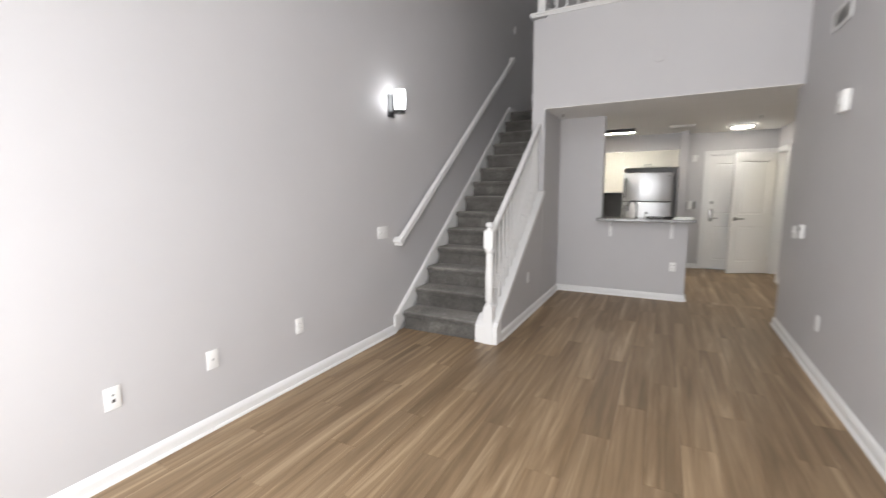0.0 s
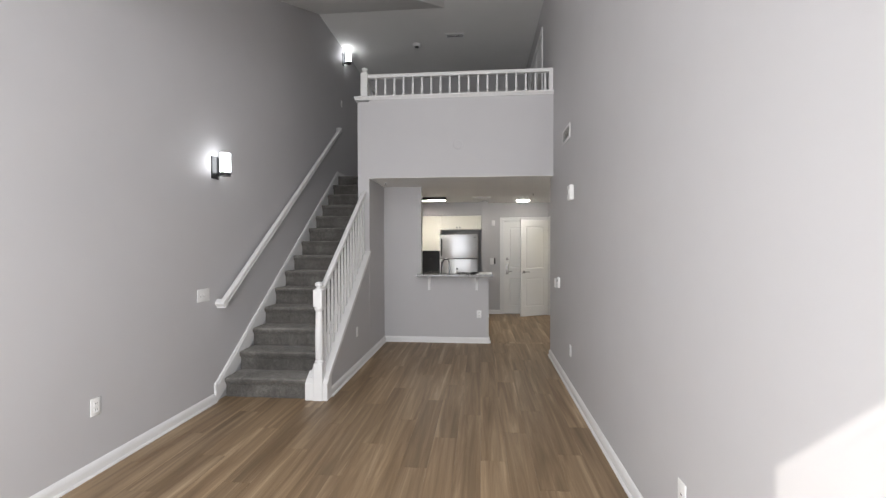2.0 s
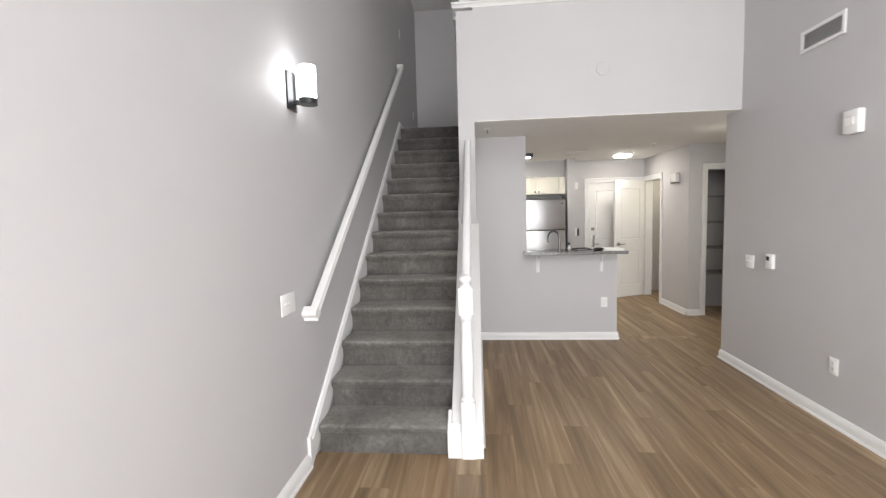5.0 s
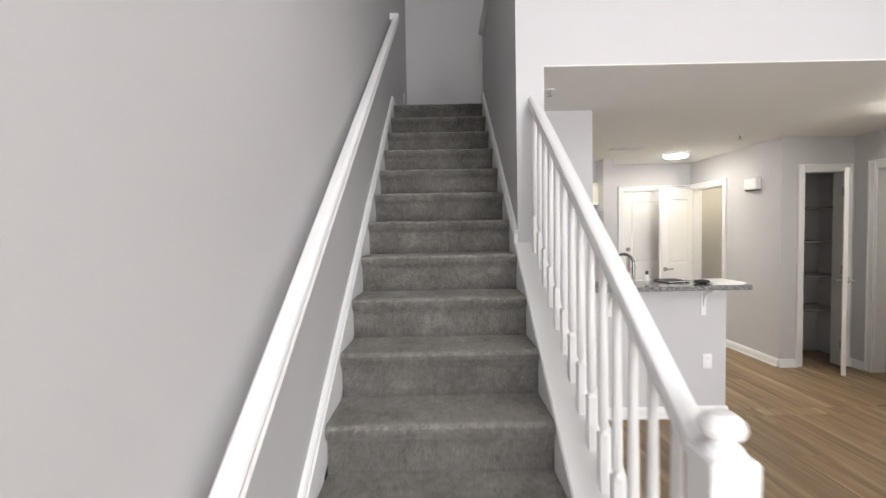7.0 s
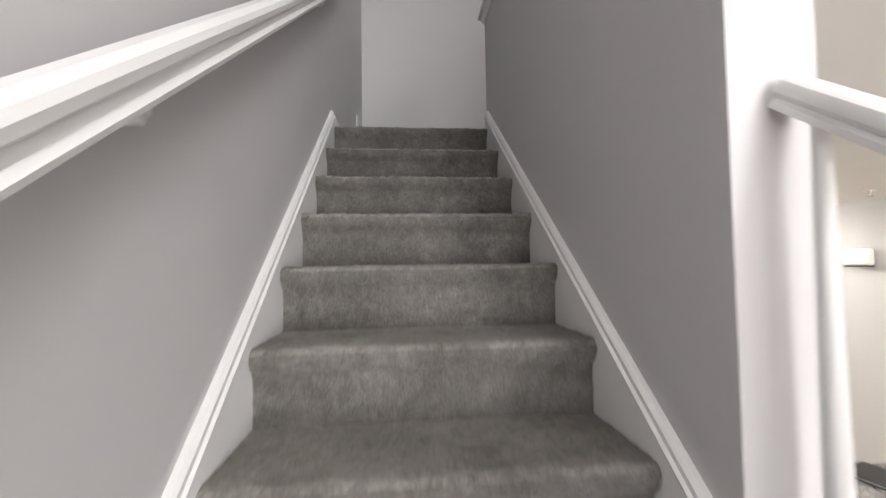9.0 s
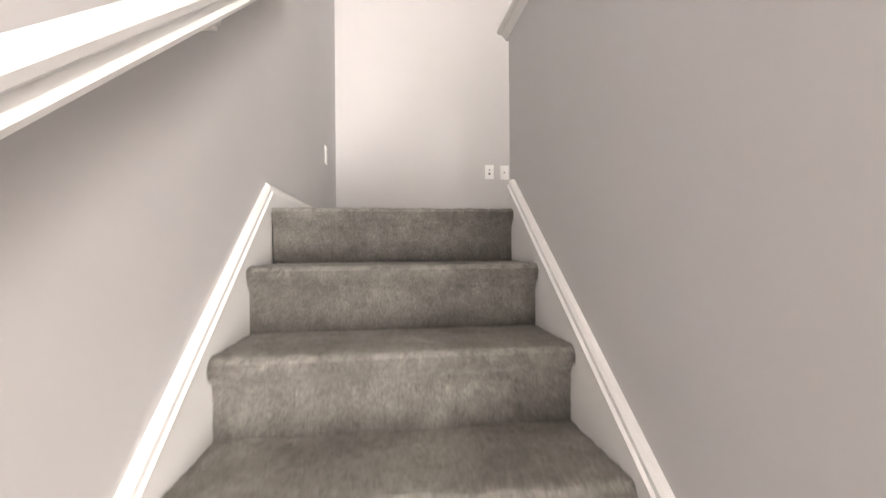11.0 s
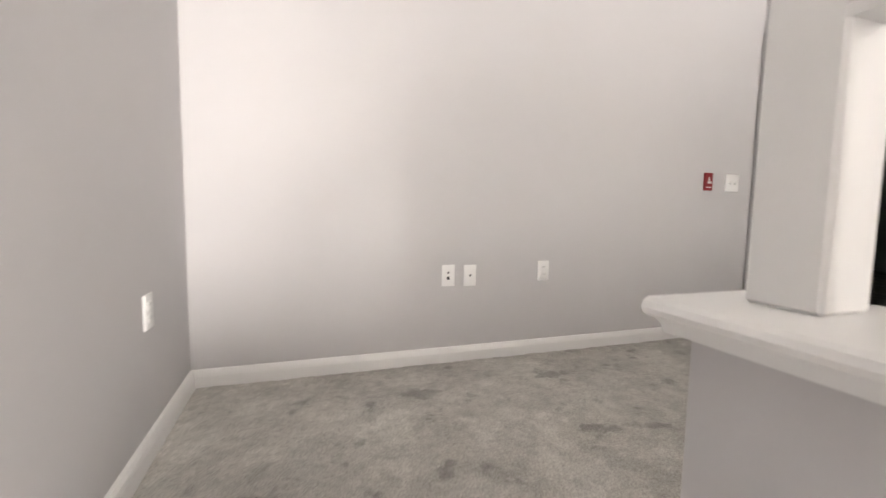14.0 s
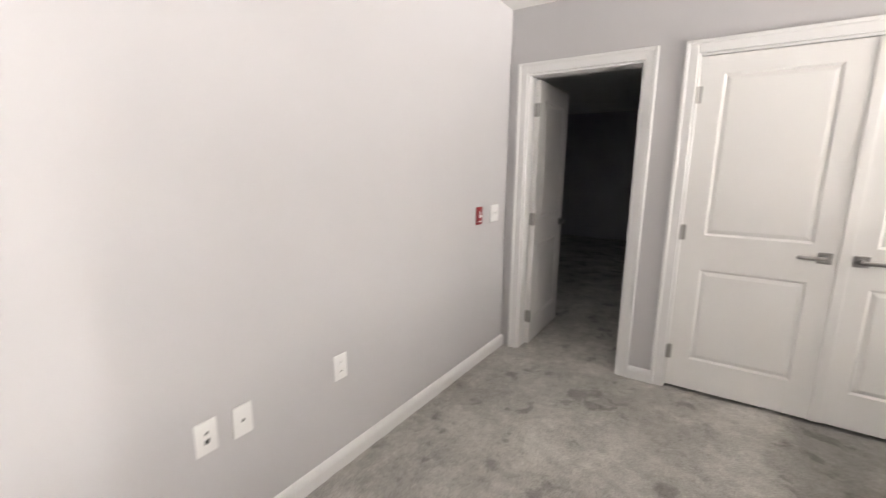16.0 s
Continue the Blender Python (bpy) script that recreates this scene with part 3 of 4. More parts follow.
def lever(parent, x, z, side, mirror=1):
    """Lever handle on a face of a leaf; side: -1 or +1 along local y."""
    y = side * 0.0175
    bm = bmesh.new()
    lathe(bm, [(0.0, 0), (0.012, 0.0), (0.012, 0.045), (0.0, 0.046)], pose(x, y, z, 90 if side < 0 else -90), 20)
    box(bm, x - 0.029, x + 0.029, min(y, y + side * 0.009), max(y, y + side * 0.009), z - 0.029, z + 0.029, bevel=0.002)
    h = part("lever_handle", bm, NICKEL, parent, "satin nickel lever handle", True)
    bm = bmesh.new()
    yy = y + side * 0.045
    box(bm, min(x, x - mirror * 0.115), max(x, x - mirror * 0.115), yy - 0.007, yy + 0.007, z - 0.010, z + 0.010, bevel=0.005, seg=2)
    part("lever", bm, NICKEL, h, smooth=True)


def door_leaf(name, w, h, label, m, handles=(-1, 1), hinges=True, split=(0.165, 0.765, 0.985, 1.86), kind=""):
    """Two-panel door: local x runs from the hinge to the free edge, y through the thickness, z up."""
    T = 0.035
    d = thing(name, label, "door", m, kind=kind)
    st = 0.115 if w > 0.6 else 0.09
    k = h / 2.0
    b0, t0, b1, t1 = (q * k for q in split)
    bm = bmesh.new()
    y0, y1 = -T / 2, T / 2
    box(bm, 0, st, y0, y1, 0, h)
    box(bm, w - st, w, y0, y1, 0, h)
    box(bm, st, w - st, y0, y1, 0, b0)
    box(bm, st, w - st, y0, y1, t0, b1)
    box(bm, st, w - st, y0, y1, t1, h)
    part("leaf", bm, DOORP, d)
    for p, q in ((b0, t0), (b1, t1)):
        bm = bmesh.new()
        prof_y = T / 2 - 0.009
        box(bm, st, w - st, -prof_y, prof_y, p, q)
        for s in (-1, 1):
            x0, x1, z0, z1 = st + 0.012, w - st - 0.012, p + 0.012, q - 0.012
            e = 0.022
            lo = [bm.verts.new((x, s * prof_y, z)) for x, z in ((x0, z0), (x1, z0), (x1, z1), (x0, z1))]
            hi = [bm.verts.new((x, s * (T / 2 - 0.002), z)) for x, z in ((x0 + e, z0 + e), (x1 - e, z0 + e), (x1 - e, z1 - e), (x0 + e, z1 - e))]
            bm.faces.new(hi if s < 0 else hi[::-1])
            for i in range(4):
                f = (lo[i], lo[(i + 1) % 4], hi[(i + 1) % 4], hi[i])
                bm.faces.new(f if s < 0 else f[::-1])
        part("panel", bm, DOORP, d)
        for s in (-1, 1):
            bm = bmesh.new()
            pr = [(-0.0, 0), (0.011, 0.0), (0.004, 0.008), (0.0, 0.009)]
            y = s * (T / 2 - 0.009)
            yo = s * (T / 2)
            for (xa, za, xb, zb, ix, iz) in ((st, p, w - st, p, 0, 1), (st, q, w - st, q, 0, -1), (st, p, st, q, 1, 0), (w - st, p, w - st, q, -1, 0)):
                v = [bm.verts.new(c) for c in ((xa, yo, za), (xb, yo, zb), (xb + ix * 0.012 - (0 if ix else 0.012), y, zb + iz * 0.012 - (0 if iz else 0.012)), (xa + ix * 0.012 + (0 if ix else 0.012), y, za + iz * 0.012 + (0 if iz else 0.012)))]
                bm.faces.new(v)
            bmesh.ops.recalc_face_normals(bm, faces=bm.faces[:])
            part("sticking", bm, DOORP, d)
    for s in handles:
        lever(d, w - 0.065, 0.92 * k, s)
    if hinges:
        for z in (0.22, h / 2, h - 0.2):
            bm = bmesh.new()
            box(bm, -0.004, 0.0, -T / 2 + 0.002, T / 2, z - 0.045, z + 0.045)
            lathe(bm, [(0.007, -0.045), (0.007, 0.045)], pose(-0.005, -T / 2 - 0.004, z), 10)
            box(bm, -0.03, -0.004, -T / 2 - 0.003, -T / 2, z - 0.045, z + 0.045)
            box(bm, 0.0, 0.02, -T / 2 - 0.0025, -T / 2 + 0.001, z - 0.045, z + 0.045)
            part("hinge", bm, NICKEL, d, "satin nickel hinge", True)
    return d


# entry door (closed, steel, two panels) and its lock set
casing("y", YB, -1, ED0, ED1, 0, EDZ, 0.12)
e = door_leaf("entry_door", ED1 - ED0 - 0.032, EDZ - 0.02, "closed white entry door with lever lock and deadbolt", pose(ED1 - 0.016, YB + 0.04, 0.008, 0, 0, 180), handles=(), kind="structure")
w = ED1 - ED0 - 0.032
part("lock_plate", boxed(w - 0.10, w - 0.04, 0.018, 0.030, 0.84, 1.06, bevel=0.006, seg=2), NICKEL, e, "satin nickel lock plate", True)
part("lever", boxed(w - 0.17, w - 0.06, 0.045, 0.060, 0.89, 0.91, bevel=0.005, seg=2), NICKEL, e, "", True)
bm = lathe(bmesh.new(), [(0.0, 0), (0.03, 0), (0.03, 0.008), (0.02, 0.016), (0, 0.016)], pose(w - 0.07, 0.018, 1.17, -90), 18)
part("deadbolt", bm, NICKEL, e, "round nickel deadbolt", True)
# hall closet door, standing half open
casing("x", HX, -1, HD[0], HD[1], 0, HD[3], 0.12)
door_leaf("closet_door", 0.66, 1.985, "white two-panel door standing open into the hall", pose(HX - 0.028, 5.075, 0.012, 0, 0, 207), split=(0.2, 0.79, 0.99, 1.86))
# pantry door, open
casing("y", 3.565, -1, PD[0], PD[1], 0, PD[3], 0.115)
door_leaf("pantry_door", 0.405, 2.0, "white pantry door standing open", pose(PD[1] - 0.012, 3.535, 0.012, 0, 0, 227), split=(0.2, 0.79, 0.99, 1.86))
# bathroom door, open inward
casing("x", RX, -1, BD[0], BD[1], 0, BD[3], 0.12)
door_leaf("bathroom_door", 0.77, 2.0, "white bathroom door standing open", pose(RX + 0.15, BD[1] - 0.01, 0.012, 0, 0, 8))
# loft: doorway to the dark room, double closet doors
casing("x", XR, -1, UD[0], UD[1], L, UD[3], 0.13)
door_leaf("bedroom_door", 0.70, 1.94, "white two-panel door open into an unlit room", pose(XR + 0.10, UD[1] - 0.035, L + 0.014, 0, 0, 2), split=(0.19, 0.80, 1.0, 1.87))
casing("x", XR, -1, UC[0], UC[1], L, UC[3], 0.13)
wl = (UC[1] - UC[0]) / 2 - 0.018
door_leaf("closet_door", wl, 1.938, "white two-panel closet door, closed, with nickel lever", pose(XR + 0.022, UC[1] - 0.015, L + 0.022, 0, 0, -90), handles=(-1,), split=(0.2, 0.78, 0.99, 1.9))
d2 = door_leaf("closet_door", wl, 1.938, "white two-panel closet door, closed, with nickel lever", pose(XR + 0.022, UC[0] + 0.015, L + 0.022, 0, 0, 90), handles=(1,), split=(0.2, 0.78, 0.99, 1.9))

bm = boxed(wl - 0.012, wl + 0.034, -0.027, -0.0178, 0.0, 1.938, bevel=0.002)
for ob in [o_ for o_ in bpy.data.objects if o_.name.startswith("closet_door") and abs(o_.matrix_basis.translation.y - (UC[1] - 0.015)) < 1e-4]:
    part("astragal", bm, DOORP, ob, "white strip covering the meeting edges")
# ---- windows ----
for i, (a, b, z0, z1) in enumerate(WINS):
    wnd = thing("window_%d" % (i + 1), "tall white-framed window with horizontal blinds", "window", kind="structure")
    f = 0.05
    part("window_frame", boxed(a, a + f, YF - 0.10, YF - 0.03, z0, z1, bevel=0.004), TRIM, wnd)
    part("window_frame", boxed(b - f, b, YF - 0.10, YF - 0.03, z0, z1, bevel=0.004), TRIM, wnd)
    part("window_frame", boxed(a + f, b - f, YF - 0.10, YF - 0.03, z1 - f, z1, bevel=0.004), TRIM, wnd)
    part("window_frame", boxed(a + f, b - f, YF - 0.10, YF - 0.03, z0, z0 + 0.08, bevel=0.004), TRIM, wnd)
    if b - a > 1.5:
        mid = (a + b) / 2
        part("mullion", boxed(mid - 0.03, mid + 0.03, YF - 0.095, YF - 0.035, z0 + 0.08, z1 - f, bevel=0.004), TRIM, wnd)
        panes = [(a + f, mid - 0.03), (mid + 0.03, b - f)]
    else:
        panes = [(a + f, b - f)]
    for p, q in panes:
        g = part("pane", boxed(p, q, YF - 0.068, YF - 0.062, z0 + 0.08, z1 - f), GLASS, wnd)
        g.visible_shadow = False
    part("window_sill", boxed(a - 0.03, b + 0.03, YF - 0.03, YF + 0.05, z0 - 0.025, z0, bevel=0.006, seg=2), TRIM, wnd)
    if z0 > 3:
        continue
    bl = thing("window_blind", "white horizontal blind with open slats", "blind", group="window blinds")
    part("headrail", boxed(a + 0.01, b - 0.01, YF - 0.028, YF - 0.001, z1 - 0.045, z1 - 0.003, bevel=0.003), PLASTIC, bl)
    n = int((z1 - z0 - 0.1) / 0.052)
    me = mesh_of("slat", boxed(a + 0.012, b - 0.012, -0.0125, 0.0125, -0.0008, 0.0008), PLASTIC)
    for j in range(n):
        part("slat", me, PLASTIC, bl, m=pose(0, YF - 0.015, z1 - 0.07 - j * 0.052, -38))

# ---- stair railing ----
rail = thing("stair_railing", "white painted stair railing with turned balusters and newel", "railing")
CAPO = 0.215
bm = bmesh.new()
pr = [(-0.092, -0.014), (0.092, -0.014), (0.098, -0.006), (0.098, 0.004), (0.092, 0.012), (-0.092, 0.012), (-0.098, 0.004), (-0.098, -0.006)]
xc = (WX0 + WX1) / 2 + 0.0
sweep(bm, pr, (xc, 0.0, CAPO - 0.012), (xc, YS, SLOPE * YS + CAPO - 0.012))
part("sloped_cap", bm, TRIM, rail)
bm = bmesh.new()
prism(bm, [(0.0, SLOPE * 0.0 + 0.145), (YS, SLOPE * YS + 0.145), (YS, SLOPE * YS + 0.19), (0.0, 0.19)], "x", WX1 - 0.003, WX1 + 0.014)
part("fascia", bm, TRIM, rail)
bm = bmesh.new()
prism(bm, [(-0.03, 0), (YS, SLOPE * YS - 0.1), (YS, SLOPE * YS + 0.2), (-0.03, 0.2 - 0.02)], "x", WX0 - 0.019, WX0 + 0.011)
part("inner_skirt", bm, TRIM, rail)
# boxed foot round the end of the knee wall
bm = bmesh.new()
prism(bm, [(-0.045, 0), (0.075, 0), (0.075, 0.26), (-0.01, 0.20), (-0.045, 0.165)], "x", WX0 - 0.045, WX1 + 0.022)
bmesh.ops.bevel(bm, geom=bm.edges[:], offset=0.004, segments=1, affect="EDGES")
part("newel_foot", bm, TRIM, rail)


def newel(parent, x, y, z0, h, block, s=0.044):
    """Square newel: plinth, turned shaft, upper block and ball cap."""
    bm = bmesh.new()
    b0, b1 = block
    box(bm, x - s, x + s, y - s, y + s, z0, z0 + b0, bevel=0.004)
    if b1 > b0:
        lathe(bm, [(s * 0.95, b0 - 0.004), (s * 1.0, b0 + 0.012), (s * 0.72, b0 + 0.03), (s * 0.86, b0 + 0.05), (s * 0.9, (b0 + b1) / 2), (s * 0.72, b1 - 0.045), (s * 0.98, b1 - 0.02), (s * 0.95, b1 + 0.004)], pose(x, y, z0), 24)
        box(bm, x - s, x + s, y - s, y + s, z0 + b1, z0 + h - 0.075, bevel=0.005)
    t = h - 0.075
    lathe(bm, [(s * 0.98, t - 0.004), (s * 0.78, t + 0.012), (s * 0.5, t + 0.02), (s * 0.5, t + 0.026), (s * 0.78, t + 0.034), (s * 0.9, t + 0.046), (s * 0.84, t + 0.06), (s * 0.5, t + 0.072), (0.001, t + 0.076)], pose(x, y, z0), 24)
    return part("newel", bm, TRIM, parent, "white newel post with ball cap", True)


newel(rail, 0.972, -0.012, 0.0, 1.14, (0.36, 0.90))
# hand rail
RAILP = [(-0.024, 0.006), (0.024, 0.006), (0.025, 0.016), (0.02, 0.022), (0.027, 0.03), (0.0275, 0.038), (0.024, 0.047), (0.016, 0.053), (0.006, 0.056), (-0.006, 0.056), (-0.016, 0.053), (-0.024, 0.047), (-0.0275, 0.038), (-0.027, 0.03), (-0.02, 0.022), (-0.025, 0.016)]
RO = 0.965
bm = sweep(bmesh.new(), RAILP, (0.972, 0.03, SLOPE * 0.03 + RO), (0.972, YS, SLOPE * YS + RO))
part("handrail", bm, TRIM, rail, "white moulded handrail", True)


def baluster_mesh(h, blk, r=0.0165):
    bm = bmesh.new()
    box(bm, -r, r, -r, r, 0, blk, bevel=0.002)
    lathe(bm, [(r * 1.0, blk - 0.002), (r * 0.62, blk + 0.012), (r * 0.95, blk + 0.026), (r * 1.02, blk + 0.06), (r * 0.66, h)], Matrix(), 16)
    return mesh_of("baluster", bm, TRIM, True)


bme = baluster_mesh(RO - CAPO + 0.05, 0.20)
for i in range(14):
    y = 0.135 + i * 0.1065
    part("baluster", bme, TRIM, rail, m=pose(0.972, y, SLOPE * y + CAPO - 0.02))

# wall handrail
wr = thing("wall_handrail", "white painted wood handrail on wall brackets", "handrail")
WRP = [(-0.016, -0.04), (0.024, -0.04), (0.027, -0.032), (0.019, -0.024), (0.021, -0.010), (0.03, -0.004), (0.033, 0.008), (0.029, 0.018), (0.015, 0.025), (-0.010, 0.025), (-0.016, 0.019)]
ya, yb = -0.13, 3.27
WO = 1.027
bm = sweep(bmesh.new(), WRP, (0.058, ya, SLOPE * ya + WO), (0.058, yb, SLOPE * yb + WO))
part("rail", bm, TRIM, wr, "", True)
# moulded return to the wall at the lower end, square to the slope
un = Vector((0, -SLOPE, 1)).normalized()
al = Vector((0, 1, SLOPE)).normalized()
base = Vector((0, ya, SLOPE * ya + WO))
ret = [base + al * s + un * h for s, h in ((-0.012, -0.04), (-0.004, -0.026), (-0.01, -0.004), (-0.012, 0.012), (-0.004, 0.021), (0.004, 0.0245), (0.048, 0.0245), (0.052, 0.018), (0.052, -0.04))]
bm = bmesh.new()
prism(bm, [(p.y, p.z) for p in ret], "x", 0.002, 0.0895)
part("rail_return", bm, TRIM, wr)
part("rail_return", boxed(0.002, 0.088, yb - 0.012, yb + 0.045, SLOPE * yb + WO - 0.03, SLOPE * yb + WO + 0.04, bevel=0.006, seg=2), TRIM, wr, "", True)
for y in (1.55, 2.765):
    bm = bmesh.new()
    z = SLOPE * y + WO - 0.058
    lathe(bm, [(0.0, 0), (0.012, 0), (0.011, 0.004), (0.008, 0.008), (0.0075, 0.02), (0.0075, 0.05), (0.0, 0.052)], pose(0.0, y, z - 0.022, 0, 90), 18)
    lathe(bm, [(0.0, -0.016), (0.008, -0.014), (0.0095, -0.004), (0.0095, 0.012), (0.016, 0.018), (0.016, 0.024), (0.0, 0.024)], pose(0.05, y, z - 0.004), 14)
    part("bracket", bm, TRIM, wr, "", True)

# ---- loft railing on its capped half wall ----
lr = thing("loft_railing", "white loft railing with short turned balusters on a capped half wall", "railing")


def ledge(p0, p1, parent):
    bm = bmesh.new()
    sweep(bm, [(-0.105, -0.022), (0.105, -0.022), (0.112, -0.018), (0.115, -0.011), (0.112, -0.004), (0.105, 0), (-0.105, 0), (-0.112, -0.004), (-0.115, -0.011), (-0.112, -0.018)], p0, p1)
    part("ledge", bm, TRIM, parent, "white rounded ledge board", True)
    bm = bmesh.new()
    sweep(bm, [(-0.079, -0.044), (0.079, -0.044), (0.081, -0.04), (0.085, -0.033), (0.093, -0.0265), (0.097, -0.0215), (-0.097, -0.0215), (-0.093, -0.0265), (-0.085, -0.033), (-0.081, -0.04)], p0, p1)
    part("ledge_moulding", bm, TRIM, parent, "", True)


XM = (WX0 + WX1) / 2
YM = YS + 0.065
ledge((WX0 - 0.035, YM, CZ), (XR, YM, CZ), lr)
ledge((XM, YM + 0.118, CS), (XM, 3.432, CS), lr)
newel(lr, XM, YM + 0.01, CZ, 0.415, (0.34, 0.34), 0.046)
newel(lr, XM + 0.012, 3.343, CS, 0.415, (0.34, 0.34), 0.037)
RB = 0.265
bm = sweep(bmesh.new(), RAILP, (XM + 0.04, YM + 0.01, CZ + RB), (XR - 0.002, YM + 0.01, CZ + RB))
part("handrail", bm, TRIM, lr, "", True)
bm = sweep(bmesh.new(), RAILP, (XM, YM + 0.05, CS + RB), (XM, 3.31, CS + RB))
part("handrail", bm, TRIM, lr, "", True)
bme2 = baluster_mesh(RB + 0.004, 0.06)
for i in range(19):
    part("baluster", bme2, TRIM, lr, m=pose(1.12 + i * 0.1243, YM + 0.01, CZ - 0.002))
for i in range(12):
    part("baluster", bme2, TRIM, lr, m=pose(XM, YM + 0.17 + i * 0.124, CS - 0.002))
part("rail_block", boxed(XR - 0.05, XR - 0.001, YM - 0.03, YM + 0.05, CZ, CZ + 0.31, bevel=0.003), TRIM, lr)


# ---- wall plates ----
# built facing -y, centred on the origin
def wall_plate(kind_, m, label=""):
    w, names = {"outlet": (0.072, "wall_outlet"), "jack": (0.072, "wall_jack"), "coax": (0.072, "wall_jack"), "switch": (0.072, "light_switch"), "double": (0.118, "light_switch"), "triple": (0.165, "light_switch"), "blank": (0.072, "wall_plate")}[kind_]
    label = label or {"outlet": "white duplex wall outlet on grey wall", "jack": "white wall plate with two dark jacks", "coax": "white wall plate with a small coaxial socket", "switch": "white rocker light switch on grey wall", "double": "white double toggle switch plate on grey wall", "triple": "ivory three-gang plate with two toggle switches beside handrail", "blank": "plain white wall plate"}[kind_]
    o = thing(names, label, "outlet" if kind_ == "outlet" else "switch" if kind_ in ("switch", "double", "triple") else "wall plate", m)
    part("plate", boxed(-w / 2, w / 2, -0.007, 0, -0.058, 0.058, bevel=0.003, seg=2), PLASTIC, o, "", True)
    if kind_ == "outlet":
        for z in (-0.0205, 0.0205):
            s = part("socket", boxed(-0.017, 0.017, -0.0095, -0.006, z - 0.0145, z + 0.0145, bevel=0.003), PLASTIC, o)
            for x in (-0.0065, 0.0065):
                part("slot", boxed(x - 0.0012, x + 0.0012, -0.0099, -0.0094, z - 0.002, z + 0.006), SLOT, s)
    elif kind_ in ("jack", "coax"):
        for z in ((-0.014, 0.016) if kind_ == "jack" else (0.0,)):
            r = 0.008 if z < 0 else 0.005
            part("port", boxed(-r, r, -0.0078, -0.0065, z - r, z + r), SLOT, o, "dark port")
            part("port_rim", boxed(-0.011, 0.011, -0.0074, -0.006, z - 0.011, z + 0.011, bevel=0.001), PLASTIC, o)
    elif kind_ != "blank":
        n = {"switch": 1, "double": 2, "triple": 3}[kind_]
        for i in range(2 if n == 3 else n):
            x = (i - (n - 1) / 2) * 0.046
            bm = bmesh.new()
            if n > 1:
                part("toggle_slot", boxed(x - 0.002, x + 0.002, -0.0076, -0.006, -0.011, 0.006), SLOT, o, "narrow dark slot")
                prism(bm, [(-0.007, -0.004), (-0.017, 0.007), (-0.0165, 0.011), (-0.007, 0.0075)], "x", x - 0.0042, x + 0.0042)
                part("toggle", bm, PLASTIC, o)
                continue
            prism(bm, [(-0.007, -0.033), (-0.007, 0.033), (-0.0095, 0.033), (-0.012, 0.0), (-0.0078, -0.033)], "x", x - 0.0165, x + 0.0165)
            part("rocker", bm, PLASTIC, o)
    return o


LW, RW = 90, -90
for y, z, k in ((-1.394, 0.436, "outlet"), (-2.08, 0.428, "coax"), (-2.602, 0.423, "jack")):
    wall_plate(k, pose(0, y, z, 0, 0, LW))
wall_plate("triple", pose(0, -0.31, 1.036, 0, 0, LW))
wall_plate("outlet", pose(0, 4.635, 3.177, 0, 0, LW))
wall_plate("outlet", pose(wall_x(0.47), 0.47, 0.404, 0, 0, RW))
wall_plate("coax", pose(wall_x(-1.973), -1.973, 0.38, 0, 0, RW))
wall_plate("outlet", pose(wall_x(-2.19), -2.19, 0.38, 0, 0, RW))
wall_plate("double", pose(wall_x(1.40), 1.40, 1.015, 0, 0, RW))
wall_plate("outlet", pose(WX1, 0.99, 0.448, 0, 0, LW))
wall_plate("outlet", pose(2.495, KY, 0.437, 0, 0, 0))
wall_plate("jack", pose(1.224, YB, 3.178))
wall_plate("coax", pose(1.35, YB, 3.175))
wall_plate("outlet", pose(1.808, YB, 3.188))
wall_plate("double", pose(3.258, YB, 3.746))
wall_plate("switch", pose(0, 3.55, 4.05, 0, 0, LW))

# thermostat, alarm box, return grille on the living room wall
o = thing("thermostat", "white wall thermostat with a dark display", "thermostat", pose(wall_x(1.12), 1.12, 1.045, 0, 0, RW))
part("body", boxed(-0.04, 0.04, -0.026, 0, -0.06, 0.06, bevel=0.006, seg=2), PLASTIC, o, "", True)
part("display", boxed(-0.028, 0.008, -0.028, -0.0255, 0.008, 0.04), SLOT, o, "small dark display")
o = thing("alarm_sounder", "white plastic alarm box on the wall", "alarm", pose(wall_x(0.385), 0.385, 2.012, 0, 0, RW))
part("body", boxed(-0.06, 0.06, -0.045, 0, -0.075, 0.075, bevel=0.012, seg=3), PLASTIC, o, "", True)
part("lens", boxed(-0.03, 0.03, -0.052, -0.0445, -0.02, 0.03, bevel=0.003), ENAMEL, o)
o = thing("wall_vent", "white louvred return air grille", "vent", pose(wall_x(0.69), 0.69, 2.672, 0, 0, RW))
for a in ((-0.19, 0.19, 0.052, 0.076), (-0.19, 0.19, -0.076, -0.052), (-0.19, -0.162, -0.052, 0.052), (0.162, 0.19, -0.052, 0.052)):
    part("frame", boxed(a[0], a[1], -0.012, 0, a[2], a[3], bevel=0.003), TRIM, o)
part("backing", boxed(-0.162, 0.162, -0.002, 0, -0.052, 0.052), SLOT, o, "dark duct behind the louvres")
me = mesh_of("slat", boxed(-0.162, 0.162, -0.007, 0.007, -0.001, 0.001), TRIM)
for i in range(9):
    part("slat", me, TRIM, o, m=pose(0, -0.0065, -0.045 + i * 0.0112, 35))

